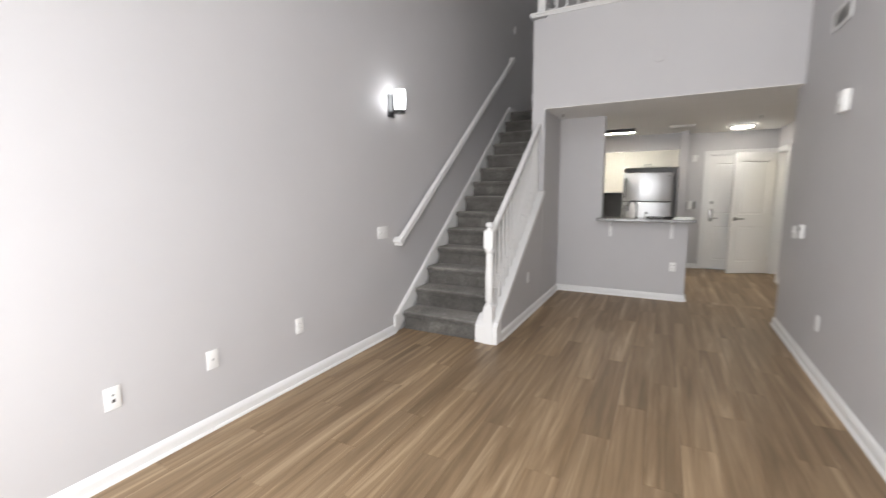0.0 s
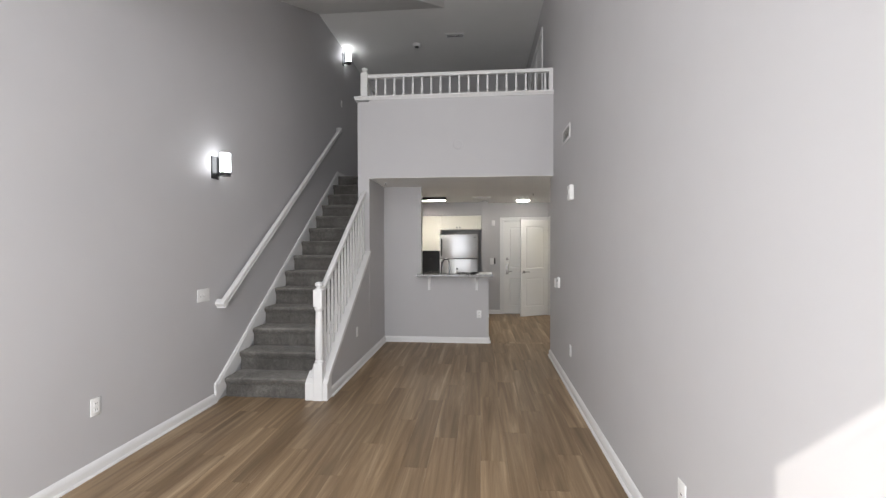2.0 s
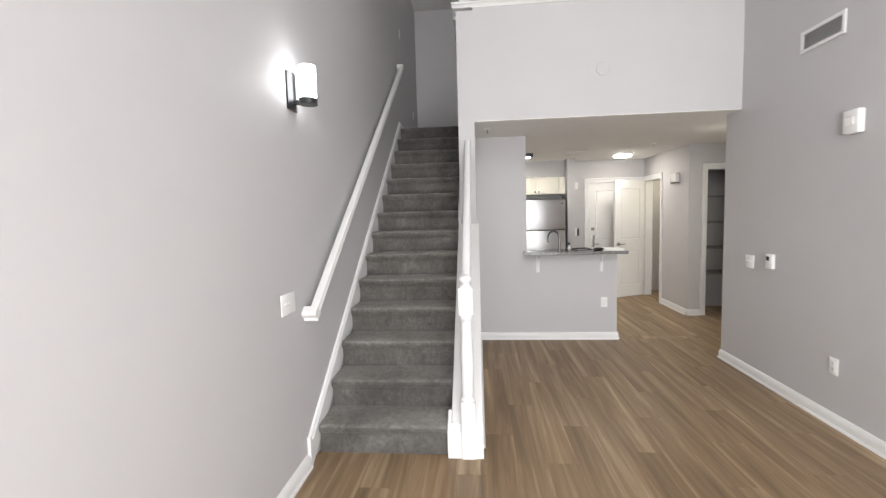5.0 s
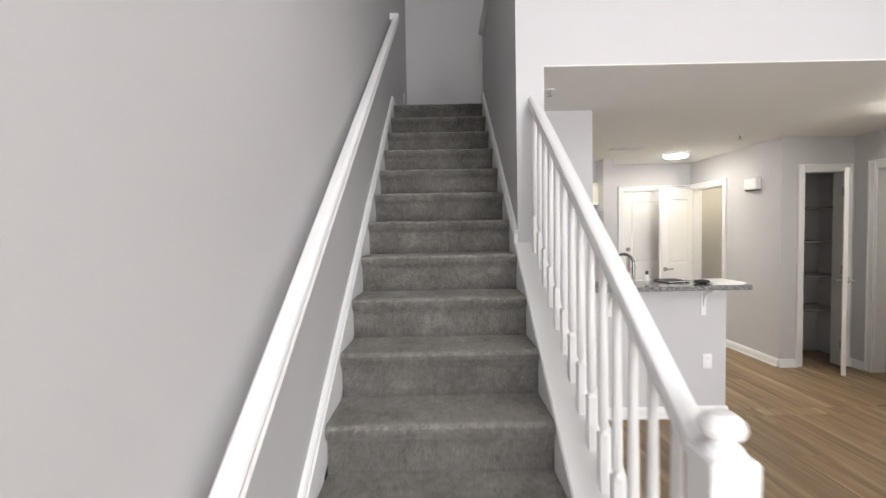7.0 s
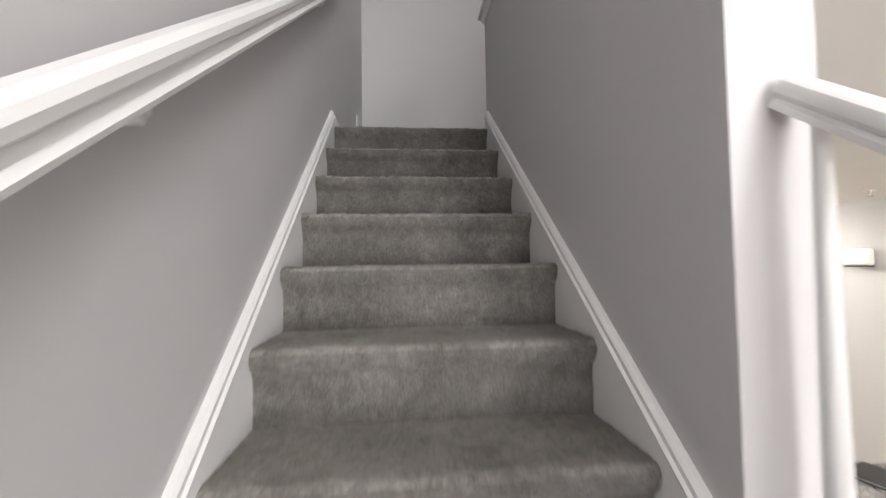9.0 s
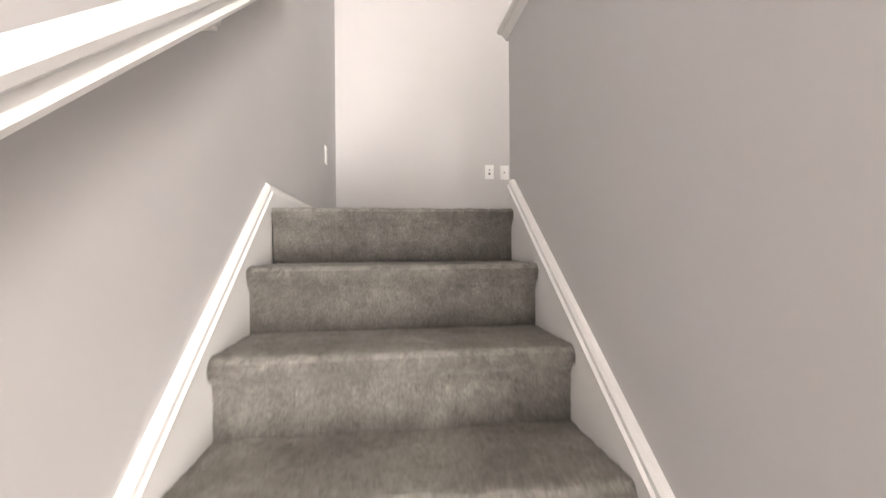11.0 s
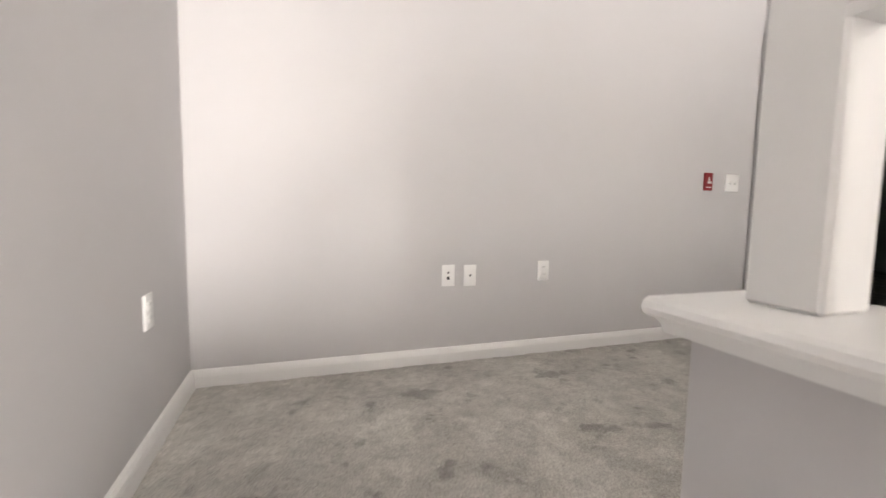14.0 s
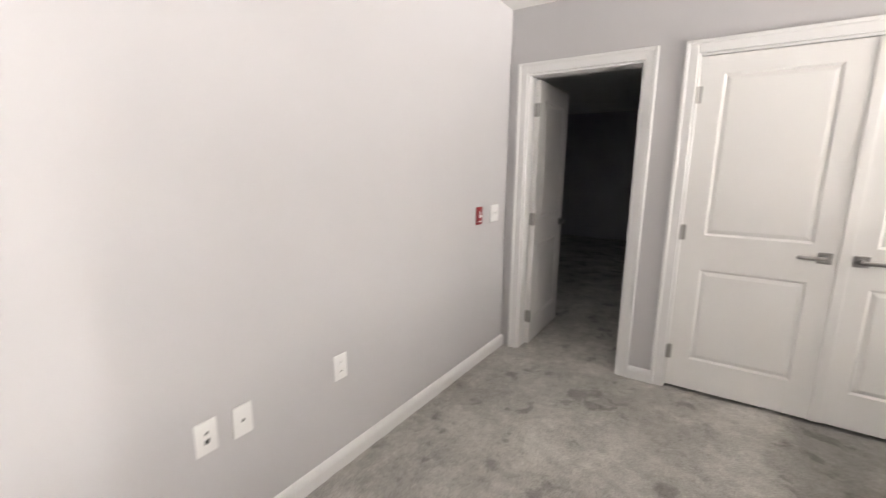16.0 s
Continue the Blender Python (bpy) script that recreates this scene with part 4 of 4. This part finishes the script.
# round cover on the loft face; detectors and ceiling vents
o = thing("cover_plate", "round cover plate painted like the wall", "cover plate", pose(2.227, YS, 2.80, 90))
part("disc", lathe(bmesh.new(), [(0, 0), (0.062, 0), (0.062, 0.005), (0.056, 0.009), (0, 0.009)], Matrix(), 28), WALL, o, "", True)


def ceiling_disc(name, label, cat, x, y, z, r, h):
    o = thing(name, label, cat, pose(x, y, z))
    part("body", lathe(bmesh.new(), [(0, -h), (r * 0.55, -h), (r * 0.85, -h * 0.8), (r, -h * 0.4), (r, 0), (0, 0)], Matrix(), 28), PLASTIC, o, "", True)
    part("ring", lathe(bmesh.new(), [(r * 0.5, -h - 0.001), (r * 0.55, -h - 0.001), (r * 0.55, -h + 0.004), (r * 0.5, -h + 0.004)], Matrix(), 24), SLOT, o)
    return o


ceiling_disc("smoke_detector", "round white smoke detector on the loft ceiling", "smoke detector", 1.375, 3.62, ZU, 0.075, 0.045)


def ceiling_vent(x, y, z, lx, ly):
    o = thing("ceiling_vent", "white slotted ceiling vent", "vent", pose(x, y, z))
    for a in ((-lx, lx, -ly, -ly + 0.02), (-lx, lx, ly - 0.02, ly), (-lx, -lx + 0.02, -ly + 0.02, ly - 0.02), (lx - 0.02, lx, -ly + 0.02, ly - 0.02)):
        part("frame", boxed(a[0], a[1], a[2], a[3], -0.012, 0, bevel=0.003), TRIM, o)
    part("backing", boxed(-lx + 0.02, lx - 0.02, -ly + 0.02, ly - 0.02, -0.002, 0), SLOT, o)
    me = mesh_of("slat", boxed(-lx + 0.02, lx - 0.02, -0.006, 0.006, -0.001, 0.001), TRIM)
    n = int((2 * ly - 0.05) / 0.02)
    for i in range(n):
        part("slat", me, TRIM, o, m=pose(0, -ly + 0.03 + i * 0.02, -0.007, 40))


ceiling_vent(2.08, 3.35, ZU, 0.16, 0.075)
ceiling_vent(2.535, 3.98, ZC, 0.17, 0.09)


def sprinkler(x, y, z):
    o = thing("sprinkler", "small white ceiling sprinkler head", "sprinkler", pose(x, y, z))
    part("rose", lathe(bmesh.new(), [(0, -0.006), (0.03, -0.006), (0.034, 0), (0, 0)], Matrix(), 18), PLASTIC, o, "", True)
    part("head", lathe(bmesh.new(), [(0, -0.04), (0.014, -0.04), (0.014, -0.036), (0.006, -0.034), (0.008, -0.006), (0, -0.006)], Matrix(), 12), NICKEL, o, "", True)


sprinkler(3.42, 3.42, ZC)
sprinkler(1.17, 1.975, ZC)


# ---- lamps ----
def sconce(m):
    """Built facing -y from the wall."""
    o = thing("wall_sconce", "black wall sconce with a lit frosted glass cylinder", "wall lamp", m, group="wall sconces")
    bow = [(-0.055 + 0.011 * i, -0.010 - 0.014 * math.sin(math.pi * i / 10)) for i in range(11)]
    part("back_plate", prism(bmesh.new(), [(-0.055, 0.0)] + bow + [(0.055, 0.0)], "z", -0.105, 0.105), BLACK, o, "bowed black metal plate", True)
    bm = bmesh.new()
    box(bm, -0.012, 0.012, -0.10, -0.02, -0.075, -0.05, bevel=0.003)
    lathe(bm, [(0, -0.078), (0.05, -0.078), (0.052, -0.05), (0.05, -0.044), (0, -0.044)], pose(0, -0.105, 0), 24)
    part("arm", bm, BLACK, o, "black metal arm and cup", True)
    part("shade", lathe(bmesh.new(), [(0, -0.044), (0.046, -0.044), (0.047, 0.0), (0.047, 0.135), (0, 0.135)], pose(0, -0.105, 0), 32), GLASSGLOW, o, "lit frosted glass cylinder", True)
    return o


sconce(pose(0, -0.125, 2.226, 0, 0, LW))
sconce(pose(0, 3.645, 4.89, 0, 0, LW))


def disc_light(x, y, z, r=0.14, lit=LEDGLOW):
    o = thing("ceiling_light", "round flush ceiling light, lit", "ceiling light", pose(x, y, z), group="flush ceiling lights")
    part("base", lathe(bmesh.new(), [(0, -0.02), (r, -0.02), (r, 0), (0, 0)], Matrix(), 32), NICKEL, o, "", True)
    part("diffuser", lathe(bmesh.new(), [(0, -0.046), (r * 0.6, -0.044), (r * 0.88, -0.036), (r * 0.96, -0.0205), (0, -0.0205)], Matrix(), 32), lit, o, "lit white diffuser", True)


disc_light(3.35, 4.44, ZC)
disc_light(3.95, 2.34, ZC)
o = thing("ceiling_light", "dark-framed rectangular kitchen ceiling light, lit", "ceiling light", pose(1.5, 4.0, ZC))
for fx0, fx1, fy0, fy1 in ((-0.38, 0.38, -0.13, -0.105), (-0.38, 0.38, 0.105, 0.13), (-0.38, -0.355, -0.105, 0.105), (0.355, 0.38, -0.105, 0.105)):
    part("frame", boxed(fx0, fx1, fy0, fy1, -0.056, 0, bevel=0.003), BLACK, o, "dark metal frame")
part("diffuser", boxed(-0.354, 0.354, -0.104, 0.104, -0.05, -0.03, bevel=0.006, seg=2), LEDGLOW, o, "lit white diffuser", True)

disc_light(4.65, 4.85, ZC, lit=WARMGLOW)

# ---- kitchen ----
o = thing("breakfast_bar_top", "speckled granite bar top with rounded edge", "countertop")
bm = bmesh.new()
box(bm, 1.57, 1.615, 2.26, KY - 0.002, 1.014, 1.05)
box(bm, 1.615, 2.705, 2.26, KY + 0.19, 1.014, 1.05, bevel=0.006, seg=2)
part("slab", bm, GRANITE, o)


def corbel(x):
    """White bracket: vertical leg, arm and curved brace, in the y-z plane."""
    o = thing("bar_bracket", "white metal bracket below the granite bar", "bracket", pose(x, KY, 1.013), group="bar brackets")
    part("leg", boxed(-0.019, 0.019, -0.012, -0.001, -0.215, 0.0, bevel=0.003), TRIM, o)
    part("arm", boxed(-0.019, 0.019, -0.155, -0.012, -0.013, -0.001, bevel=0.003), TRIM, o)
    bm = bmesh.new()
    out, inn = [], []
    for i in range(9):
        a = radians(90 * i / 8)
        out.append((-0.012 - 0.10 * (1 - math.cos(a)), -0.013 - 0.13 * (1 - math.sin(a))))
        inn.append((-0.012 - 0.10 * (1 - math.cos(a)) - 0.011, -0.013 - 0.13 * (1 - math.sin(a)) - 0.006))
    for i in range(8):
        prism(bm, [out[i], out[i + 1], inn[i + 1], inn[i]], "x", -0.008, 0.008)
    part("brace", bm, TRIM, o)


corbel(1.738)
corbel(2.46)

# sink run behind the half wall
o = thing("base_cabinet", "cream base cabinet run below the sink counter", "cabinet")
part("body", boxed(1.05, 2.62, KY + 0.125, 3.14, 0.09, 0.875), CABINET, o)
part("plinth", boxed(1.05, 2.62, KY + 0.125, 3.08, 0.0, 0.089), SLOT, o)
for i in range(3):
    x = 1.07 + i * 0.515
    dd = part("cabinet_door", boxed(x, x + 0.50, 3.141, 3.16, 0.11, 0.86, bevel=0.004), CABINET, o)
    part("knob", lathe(bmesh.new(), [(0, 0), (0.006, 0), (0.006, 0.012), (0.014, 0.018), (0.012, 0.026), (0, 0.028)], pose(x + 0.46, 3.16, 0.78, -90), 14), NICKEL, dd, "nickel knob", True)
o = thing("sink_counter", "speckled granite sink counter", "countertop")
part("slab", boxed(1.05, 2.64, KY + 0.125, 3.17, 0.877, 0.912, bevel=0.005), GRANITE, o)
part("sink", boxed(1.70, 2.30, 2.74, 3.08, 0.905, 0.9155, bevel=0.004), STEEL, o, "stainless sink rim")

fx, fy, fz = 2.03, 2.68, 0.912
o = thing("kitchen_faucet", "dark chrome gooseneck kitchen faucet", "faucet", pose(fx, fy, fz, 0, 0, 52))
part("base", lathe(bmesh.new(), [(0, 0), (0.028, 0), (0.026, 0.03), (0.018, 0.05), (0.015, 0.06), (0, 0.06)], Matrix(), 20), CHROME, o, "", True)
cu = bpy.data.curves.new("spout", "CURVE")
cu.dimensions, cu.bevel_depth, cu.bevel_resolution, cu.use_fill_caps = "3D", 0.0125, 4, True
sp = cu.splines.new("POLY")
pts = [(0, 0, 0.05), (0, 0, 0.275)] + [(0, 0.075 - 0.075 * math.cos(radians(a)), 0.275 + 0.075 * math.sin(radians(a))) for a in range(15, 181, 15)] + [(0, 0.15, 0.21)]
sp.points.add(len(pts) - 1)
for q, p in zip(sp.points, pts):
    q.co = (*p, 1)
tmp = bpy.data.objects.new("spout_curve", cu)
me = bpy.data.meshes.new_from_object(tmp)
bpy.data.objects.remove(tmp)
me.materials.clear()
me.materials.append(CHROME)
me.shade_smooth()
part("spout", me, CHROME, o, "arched chrome spout")
part("lever", boxed(0.02, 0.085, -0.007, 0.007, 0.05, 0.064, bevel=0.004), CHROME, o, "", True)

o = thing("soap_bottle", "white plastic soap bottle beside the sink", "bottle", pose(2.15, 2.70, 0.912))
part("bottle", lathe(bmesh.new(), [(0, 0), (0.03, 0), (0.031, 0.01), (0.031, 0.13), (0.014, 0.16), (0.012, 0.18), (0, 0.18)], Matrix(), 20), PLASTIC, o, "", True)
part("cap", lathe(bmesh.new(), [(0, 0.18), (0.014, 0.18), (0.013, 0.21), (0, 0.21)], Matrix(), 16), SLOT, o, "", True)

# loose things on the bar
o = thing("folder", "dark grey folder lying on the granite bar", "folder", pose(2.26, 2.53, 1.0505, 0, 0, 12))
part("cover", boxed(-0.09, 0.09, -0.085, 0.085, 0, 0.006, bevel=0.002), CLOTH, o)
part("sheets", boxed(-0.085, 0.088, -0.08, 0.08, 0.0062, 0.011), PAPER, o, "dim paper sheets")
part("top_cover", boxed(-0.09, 0.09, -0.085, 0.085, 0.0112, 0.015, bevel=0.002), CLOTH, o)
o = thing("paper_stack", "white printed sheets on the granite bar end", "paper", pose(2.57, 2.43, 1.0505, 0, 0, -8))
for i in range(4):
    part("sheet", boxed(-0.105, 0.105, -0.14, 0.14, i * 0.0034, i * 0.0034 + 0.003), PAPER, o, m=pose(0.004 * i, 0.003 * i, 0, 0, 0, 2.5 * i))
o = thing("key_pouch", "small black cloth pouch on the bar", "pouch", pose(2.42, 2.40, 1.0505, 0, 0, 20))
bm = bmesh.new()
bmesh.ops.create_icosphere(bm, subdivisions=3, radius=1.0)
for v in bm.verts:
    n = 1 + 0.22 * noise.noise(v.co * 2.2)
    v.co = Vector((v.co.x * 0.065 * n, v.co.y * 0.045 * n, max(0.0, 0.014 + v.co.z * 0.016 * n)))
part("pouch", bm, CLOTH, o, "", True)

# refrigerator
fr = thing("refrigerator", "stainless top-freezer refrigerator with black sides", "refrigerator")
FX0, FX1, FYF = 1.70, 2.465, 4.45
part("body", boxed(FX0 + 0.004, FX1 - 0.004, FYF + 0.07, YB - 0.04, 0.03, 1.69, bevel=0.006), BLACK, fr, "black cabinet")
part("plinth", boxed(FX0 + 0.03, FX1 - 0.03, FYF + 0.09, YB - 0.06, 0.0, 0.0295), SLOT, fr)
for z0, z1 in ((0.06, 1.20), (1.212, 1.70)):
    dr = part("door", boxed(FX0, FX1, FYF, FYF + 0.066, z0, z1, bevel=0.012, seg=3), STEEL, fr, "stainless steel door", True)
    hz0, hz1 = (z1 - 0.42, z1 - 0.05) if z1 < 1.5 else (z0 + 0.05, z1 - 0.09)
    bm = bmesh.new()
    box(bm, FX0 + 0.03, FX0 + 0.055, FYF - 0.05, FYF - 0.03, hz0, hz1, bevel=0.007, seg=2)
    box(bm, FX0 + 0.034, FX0 + 0.051, FYF - 0.035, FYF + 0.001, hz0 + 0.01, hz0 + 0.035)
    box(bm, FX0 + 0.034, FX0 + 0.051, FYF - 0.035, FYF + 0.001, hz1 - 0.035, hz1 - 0.01)
    part("handle", bm, BLACK, dr, "dark bar handle", True)
part("badge", boxed(FX1 - 0.07, FX1 - 0.045, FYF - 0.003, FYF - 0.0005, 1.63, 1.645), BLACK, fr)


def wall_cabinet(x0, x1, z0, z1, yf, ndoors, label):
    c = thing("wall_cabinet", label, "cabinet", group="kitchen wall cabinets")
    part("body", boxed(x0, x1, yf + 0.02, YB - 0.001, z0, z1), CABINET, c)
    w = (x1 - x0) / ndoors
    for i in range(ndoors):
        a, b = x0 + i * w + 0.003, x0 + (i + 1) * w - 0.003
        bm = bmesh.new()
        s = 0.05
        box(bm, a, a + s, yf, yf + 0.019, z0 + 0.004, z1 - 0.004)
        box(bm, b - s, b, yf, yf + 0.019, z0 + 0.004, z1 - 0.004)
        box(bm, a + s, b - s, yf, yf + 0.019, z0 + 0.004, z0 + 0.004 + s)
        box(bm, a + s, b - s, yf, yf + 0.019, z1 - 0.004 - s, z1 - 0.004)
        box(bm, a + s, b - s, yf + 0.008, yf + 0.019, z0 + 0.004 + s, z1 - 0.004 - s)
        dd = part("cabinet_door", bm, CABINET, c)
        kx = b - 0.028 if (i == 0 and ndoors == 2) else a + 0.028
        part("knob", lathe(bmesh.new(), [(0, 0), (0.006, 0), (0.006, 0.012), (0.013, 0.018), (0.011, 0.025), (0, 0.027)], pose(kx, yf, z0 + 0.045, 90), 14), SLOT, dd, "dark knob", True)


wall_cabinet(1.69, 2.43, 1.80, 2.09, 4.82, 2, "cream two-door wall cabinet above the refrigerator")
wall_cabinet(1.20, 1.688, 1.36, 2.09, 4.82, 1, "cream wall cabinet with closed door")
o = thing("filler_cabinet", "narrow cream cabinet filler beside the pier", "cabinet")
part("front", boxed(2.432, 2.537, 4.825, 4.845, 1.80, 2.09, bevel=0.002), CABINET, o)
part("body", boxed(2.434, 2.537, 4.8455, YB - 0.002, 1.80, 2.09), CABINET, o)
structure("splashback", boxed(1.045, 1.692, YB - 0.012, YB, 0.913, 1.358), DARKTILE, "dark tiled splashback below the wall cabinet", "splashback")
structure("soffit_trim", boxed(1.045, 2.538, 4.9, YB, 2.10, ZC), WALL, "grey soffit above the wall cabinets", "soffit")
o = thing("base_cabinet", "cream base cabinet beside the refrigerator", "cabinet")
part("body", boxed(1.05, 1.688, 4.56, YB - 0.002, 0.09, 0.875), CABINET, o)
part("plinth", boxed(1.05, 1.688, 4.62, YB - 0.002, 0.0, 0.089), SLOT, o)
part("cabinet_door", boxed(1.20, 1.68, 4.541, 4.559, 0.11, 0.86, bevel=0.004), CABINET, o)
part("counter_slab", boxed(1.05, 1.69, 4.53, YB - 0.013, 0.877, 0.912, bevel=0.005), GRANITE, thing("worktop", "speckled granite worktop beside the refrigerator", "countertop"))

# entry: intercom, small plate, chime
o = thing("intercom", "white wall intercom with dark side panel", "intercom", pose(2.775, YB, 1.13))
part("body", boxed(-0.055, 0.025, -0.035, 0, -0.07, 0.07, bevel=0.006, seg=2), PLASTIC, o, "", True)
part("screen", boxed(0.0255, 0.06, -0.032, 0, -0.066, 0.066, bevel=0.004), SLOT, o, "dark panel")
wall_plate("blank", pose(2.79, YB, 1.95), "small white plate high on the entry wall")
o = thing("door_chime", "white door chime box on the hall wall", "chime", pose(HX, 3.93, 1.945, 0, 0, RW))
part("body", boxed(-0.10, 0.10, -0.06, 0, -0.065, 0.065, bevel=0.018, seg=3), PLASTIC, o, "", True)
part("base", boxed(-0.09, 0.09, -0.05, 0, -0.075, -0.0655, bevel=0.003), SLOT, o)

# ---- pantry shelves ----
for z in (0.55, 0.92, 1.29, 1.66):
    o = thing("wire_shelf", "grey wire shelf inside the pantry", "shelf", pose(4.075, 3.72, z), group="pantry shelves")
    me = mesh_of("wire", boxed(0, 0.006, 0, 0.40, 0, 0.006), WIRE)
    for i in range(20):
        part("wire", me, WIRE, o, m=pose(0.02 + i * 0.038, 0.01, 0))
    part("front_rail", boxed(0, 0.78, 0.0, 0.01, -0.01, 0.008, bevel=0.002), WIRE, o)
    part("back_rail", boxed(0, 0.78, 0.40, 0.41, -0.006, 0.01, bevel=0.002), WIRE, o)

# closet rod behind the hall door
o = thing("closet_rod", "white closet shelf and rod", "closet rod")
part("rod", boxed(HX + 0.16, 5.29, 4.55, 4.58, 1.72, 1.75, bevel=0.01, seg=2), TRIM, o)
part("shelf", boxed(HX + 0.16, 5.29, 4.27, 4.60, 1.78, 1.80), TRIM, o)

# ---- bathroom seen through its doorway ----
o = thing("bathtub", "white enamel bathtub along the bathroom wall", "bathtub")
bm = bmesh.new()
box(bm, 5.85, 6.67, 1.72, 3.66, 0.0, 0.50, bevel=0.03, seg=3)
part("apron", bm, ENAMEL, o, "", True)
part("rim", boxed(5.83, 6.67, 1.71, 3.67, 0.501, 0.53, bevel=0.012, seg=2), ENAMEL, o, "", True)
o = thing("curtain_rod", "nickel shower curtain rod above the tub", "curtain rod")
part("rod", boxed(5.86, 5.885, 1.705, 3.675, 1.98, 2.005, bevel=0.01, seg=2), NICKEL, o, "", True)
o = thing("shower_curtain", "dark grey shower curtain drawn to one side", "curtain")
bm = bmesh.new()
cols = []
for i in range(41):
    y = 3.66 - i * 0.011
    x = 5.87 + 0.022 * math.sin(i * 1.1)
    cols.append([bm.verts.new((x + 0.01 * k, y, z)) for z, k in ((0.42, 1), (1.2, 0.5), (1.975, 0))])
for a, b in zip(cols, cols[1:]):
    for j in range(2):
        bm.faces.new((a[j], b[j], b[j + 1], a[j + 1]))
bmesh.ops.solidify(bm, geom=bm.faces[:], thickness=0.004)
part("cloth", bm, CLOTH, o, "", True)

# ---- loft: red plate ----
o = thing("fire_alarm_plate", "small dark red plate with pale lettering bars on the wall", "wall plate", pose(3.037, YB, 3.746))
part("plate", boxed(-0.036, 0.036, -0.012, 0, -0.058, 0.058, bevel=0.004, seg=2), RED, o, "", True)
part("bar", boxed(-0.012, 0.022, -0.0135, -0.0118, -0.012, 0.004), PAPER, o, "pale bar")
part("bar", boxed(-0.004, 0.006, -0.0135, -0.0118, 0.006, 0.03), PAPER, o)
part("bar", boxed(-0.02, 0.02, -0.0135, -0.0118, -0.04, -0.034), PAPER, o)

# ---- floor planks ----
PW, PL = 0.18, 1.22
plank_meshes = {}


def plank(x0, x1, y0, y1):
    wq, lq = round(x1 - x0, 3), round(y1 - y0, 3)
    if wq < 0.02 or lq < 0.03:
        return
    if (wq, lq) not in plank_meshes:
        bm = bmesh.new()
        g, c = 0.0002, 0.0006
        lo = [bm.verts.new(p) for p in ((g, g, -0.012), (wq - g, g, -0.012), (wq - g, lq - g, -0.012), (g, lq - g, -0.012))]
        md = [bm.verts.new((v.co.x, v.co.y, -c)) for v in lo]
        hi = [bm.verts.new(p) for p in ((g + c, g + c, 0), (wq - g - c, g + c, 0), (wq - g - c, lq - g - c, 0), (g + c, lq - g - c, 0))]
        bm.faces.new(lo[::-1])
        bm.faces.new(hi)
        for a, b in ((lo, md), (md, hi)):
            for i in range(4):
                bm.faces.new((a[i], a[(i + 1) % 4], b[(i + 1) % 4], b[i]))
        plank_meshes[(wq, lq)] = mesh_of("plank", bm, WOOD)
    part("plank", plank_meshes[(wq, lq)], WOOD, floor, m=pose(x0, y0, 0))


def plank_area(xa, xb, ya, yb):
    i = math.floor(xa / PW)
    while i * PW < xb - 0.005:
        x0, x1 = max(i * PW, xa), min((i + 1) * PW, xb)
        off = round(((i * 0.37) % 1.0) * PL, 2)
        y = -4.9 - PL + off
        while y < yb:
            y0, y1 = max(y, ya), min(y + PL, yb)
            if y1 > y0:
                plank(x0, x1, y0, y1)
            y += PL
        i += 1


plank_area(0.0, 0.90, YF, 0.02)
plank_area(0.90, WX1, YF, 0.0)
plank_area(WX1, XR, YF, KY)
plank_area(WX1, HX + 0.12, KY + 0.12, YB)
plank_area(2.64, XR, KY, KY + 0.12)
plank_area(XR, RX, 1.82, KY + 0.12)
plank_area(HX + 0.12, RX, KY + 0.12, 3.565)
plank_area(RX, 6.68, 1.70, 3.565)
plank_area(HX + 0.12, 5.3, 3.565, YB + 0.35)
